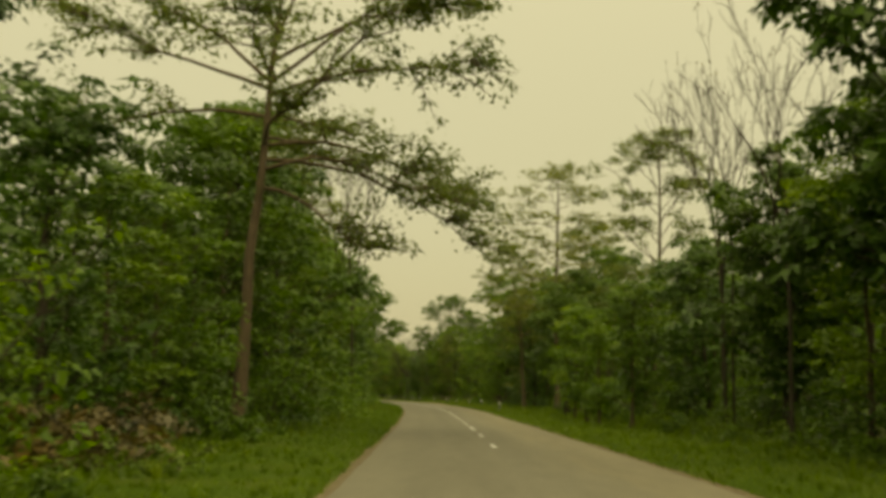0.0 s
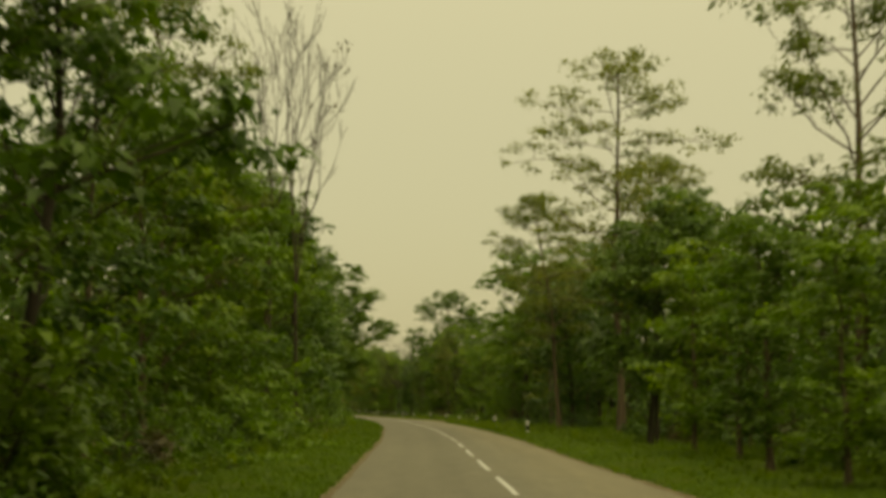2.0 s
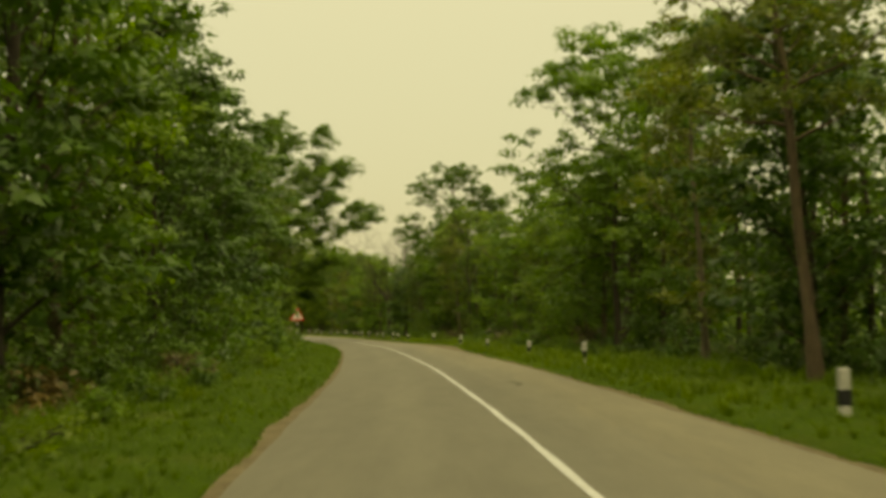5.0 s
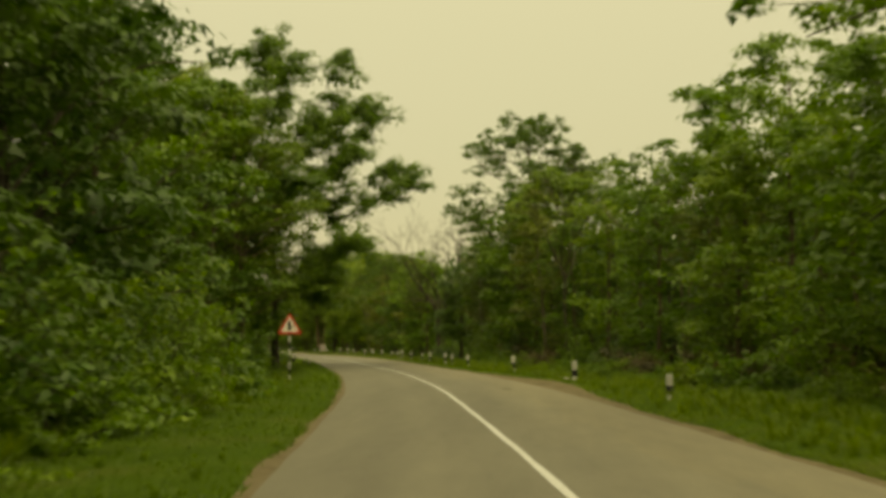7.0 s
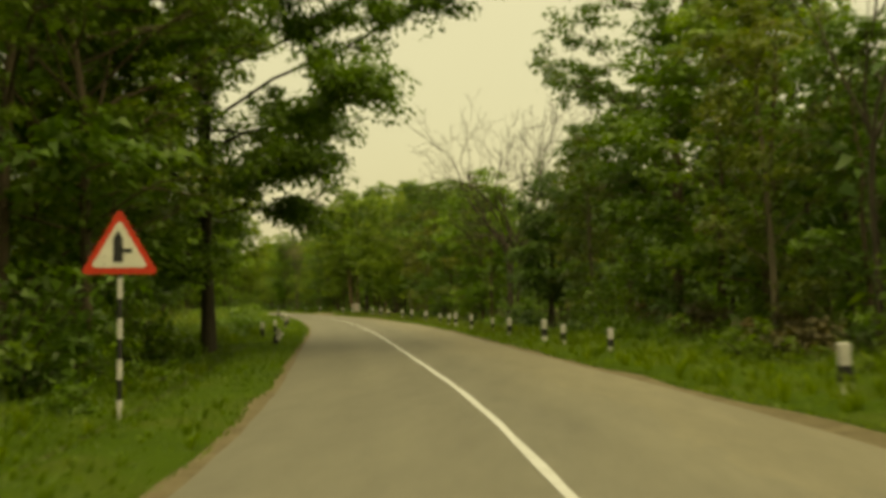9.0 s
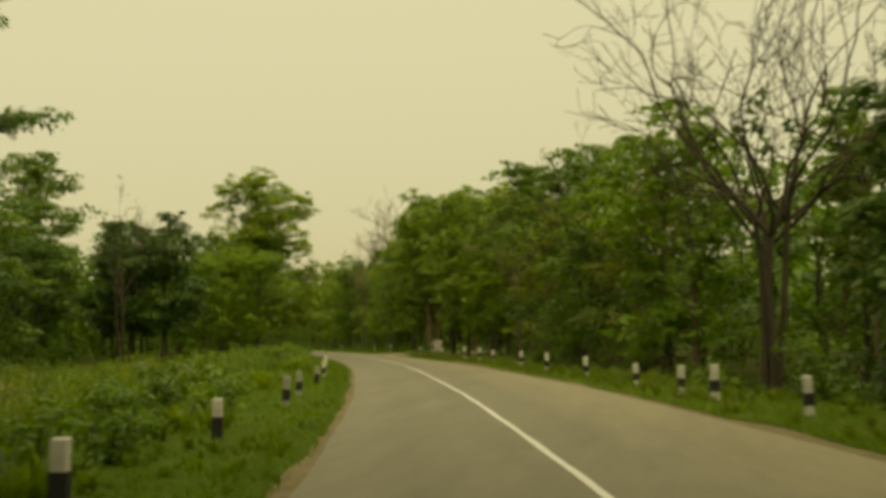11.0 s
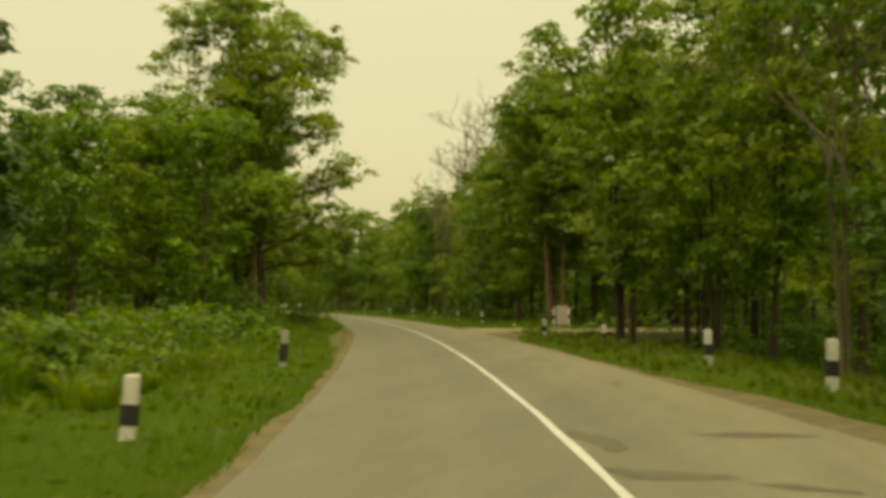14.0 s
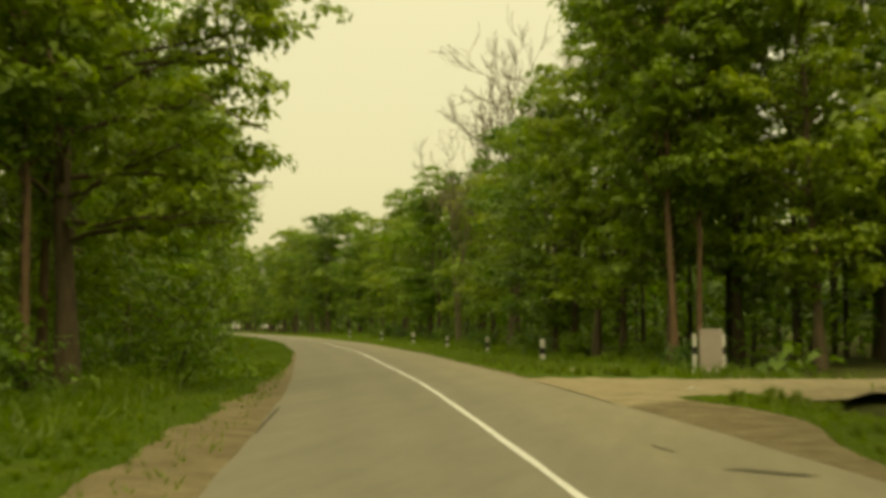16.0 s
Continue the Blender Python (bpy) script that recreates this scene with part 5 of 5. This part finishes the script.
# ---- pale slab beside the track ----
def marker_slab(x, y):
    g = max(float(rise(x, y)), -0.02)
    top = root("marker_slab", "plain pinkish-white stone slab standing between two small banded posts", "marker stone", m=pose(x, y, g + 0.05, 0, 0, 10))
    part("slab", block(0.66, 0.12, -0.15, 1.12, 0.98, 0.02), SLAB, top)
    for sx in (-0.46, 0.36):
        bm = block(0.11, 0.10, -0.2, 0.98, 0.96, 0.012)
        bmesh.ops.translate(bm, verts=bm.verts, vec=(sx, 0.03, 0))
        side = part("side_post", bm, WHITE, top, "small black and white banded post")
        for a in (0.40,):
            bm = block(0.116, 0.106, a, a + 0.22, 1.0, 0.003)
            bmesh.ops.translate(bm, verts=bm.verts, vec=(sx, 0.03, 0))
            part("black_band", bm, BLACK, side)


marker_slab(-26.86, 297.7)


# ---- small things ----
def stone(x, y, size, seed):
    r = random.Random(seed)
    bm = bmesh.new()
    bmesh.ops.create_icosphere(bm, subdivisions=2, radius=size)
    for p in bm.verts:
        p.co *= r.uniform(0.8, 1.15)
        p.co.z *= 0.55
    me = bpy.data.meshes.new("stone")
    bm.to_mesh(me)
    bm.free()
    me.materials.append(STONE)
    ob = new("stone", me)
    ob.matrix_basis = pose(x, y, max(float(rise(x, y)), -0.03) + 0.03 + size * 0.3, 0, 0, r.uniform(0, 360))
    tagged(ob, "pale loose stone lying at the edge of the grass", "stone", "loose stones")


for i, (y, d, size) in enumerate(((240.5, 5.0, 0.10), (296.0, 6.6, 0.11), (271.0, -4.2, 0.10), (269.0, -3.7, 0.07), (263.5, -4.6, 0.09), (292.8, 4.6, 0.09), (291.5, 5.2, 0.07), (284.0, 4.8, 0.10), (157.0, 4.4, 0.10), (159.0, 4.6, 0.08))):
    x, yy = beside(y, d)
    stone(float(x), float(yy), size, i)
dry = build_shrub("dry brown bracken among the green", 191, 1.2, 1.3, LEAF_BROWN, count=12, size=0.17, stems=10, name="dry_bush", group="dry undergrowth", clump=0.4)
for y, d, k in ((33, -6.4, 1.0), (37, -6.8, 1.1), (62, -7.2, 0.9), (99, -6.3, 0.7), (118, -6.4, 0.7), (69, -7.0, 0.8), (81, -7.2, 0.8), (90, -7.0, 0.7), (107, -6.9, 0.7), (76, 8.4, 0.7), (88, 8.2, 0.7), (200, -13, 0.9), (207, -7.4, 0.6), (214, -11, 0.8), (224, -15, 0.9), (160, 7.6, 0.8), (176, 7.4, 0.8), (150, -6.2, 0.7)):
    x, yy = beside(y, d)
    plant(dry, float(x), float(yy), k)


plant(dry, -27.4, 251.8, 0.35)
for y, d, k in ((142, 9.0, 0.9), (147, 9.6, 1.0), (153, 8.8, 0.8), (158, 9.8, 1.0), (164, 9.0, 0.9), (169, 9.6, 1.1), (181, 9.2, 1.0), (186, 8.6, 0.9), (192, 9.4, 1.0), (232, 9.6, 0.9), (238, 9.2, 1.0), (246, 9.8, 1.0)):
    x, yy = beside(y, d)
    plant(dry, float(x), float(yy), k)
random.seed(79)
for x, y, k in ((-37.0, 275.0, 0.8), (-38.0, 277.6, 0.9), (-37.4, 279.6, 0.7), (-36.9, 283.4, 0.75), (-37.6, 286.6, 0.8), (-39.4, 276.4, 1.0), (-38.6, 272.4, 0.7)):
    plant(shrubs[(0, 1, 4)[int(y) % 3]], x, y, k)
random.seed(78)
for k in range(18):
    y = random.uniform(248.5, 259.5)
    x, yy = beside(y, -random.uniform(5.9, 8.6))
    plant(weeds[(0, 2, 0, 1)[k % 4]], float(x), float(yy), random.uniform(0.9, 1.3), None, 1.05, 0.03)
random.seed(77)
for k in range(16):
    plant(weeds[(0, 2, 0, 1)[k % 4]], random.uniform(-33.5, -29.6), random.uniform(252.5, 261.5), random.uniform(0.95, 1.35), None, 1.0, 0.03)
for x, y, k, size in ((-15.7, 200.9, 0, 0.92), (-16.5, 201.6, 0, 0.85), (-14.4, 196.2, 0, 0.85), (-15.4, 197.8, 2, 0.8), (-14.7, 198.6, 0, 0.7), (-17.4, 206.8, 1, 1.3), (-18.5, 207.2, 1, 1.15), (-19.4, 214.0, 1, 1.3), (-20.6, 222.0, 2, 0.7)):
    plant(weeds[k], x, y, size, 40 * x)


def stump(x, y, h, rad):
    bm = bmesh.new()
    bmesh.ops.create_cone(bm, cap_ends=True, segments=12, radius1=rad * 1.4, radius2=rad * 0.8, depth=h)
    r = random.Random(3)
    for p in bm.verts:
        p.co.x += r.uniform(-0.04, 0.04)
        p.co.z += r.uniform(-0.15, 0.1) if p.co.z > 0 else 0
    bmesh.ops.translate(bm, verts=bm.verts, vec=(0, 0, h / 2 - 0.15))
    me = bpy.data.meshes.new("stump")
    bm.to_mesh(me)
    bm.free()
    me.materials.append(BARK_BROWN)
    ob = new("tree_stump", me)
    ob.matrix_basis = pose(x, y, float(rise(x, y)), 0, 6, 0)
    tagged(ob, "weathered brown stump standing in the weeds", "stump")


stump(-34.0, 249.5, 0.7, 0.16)
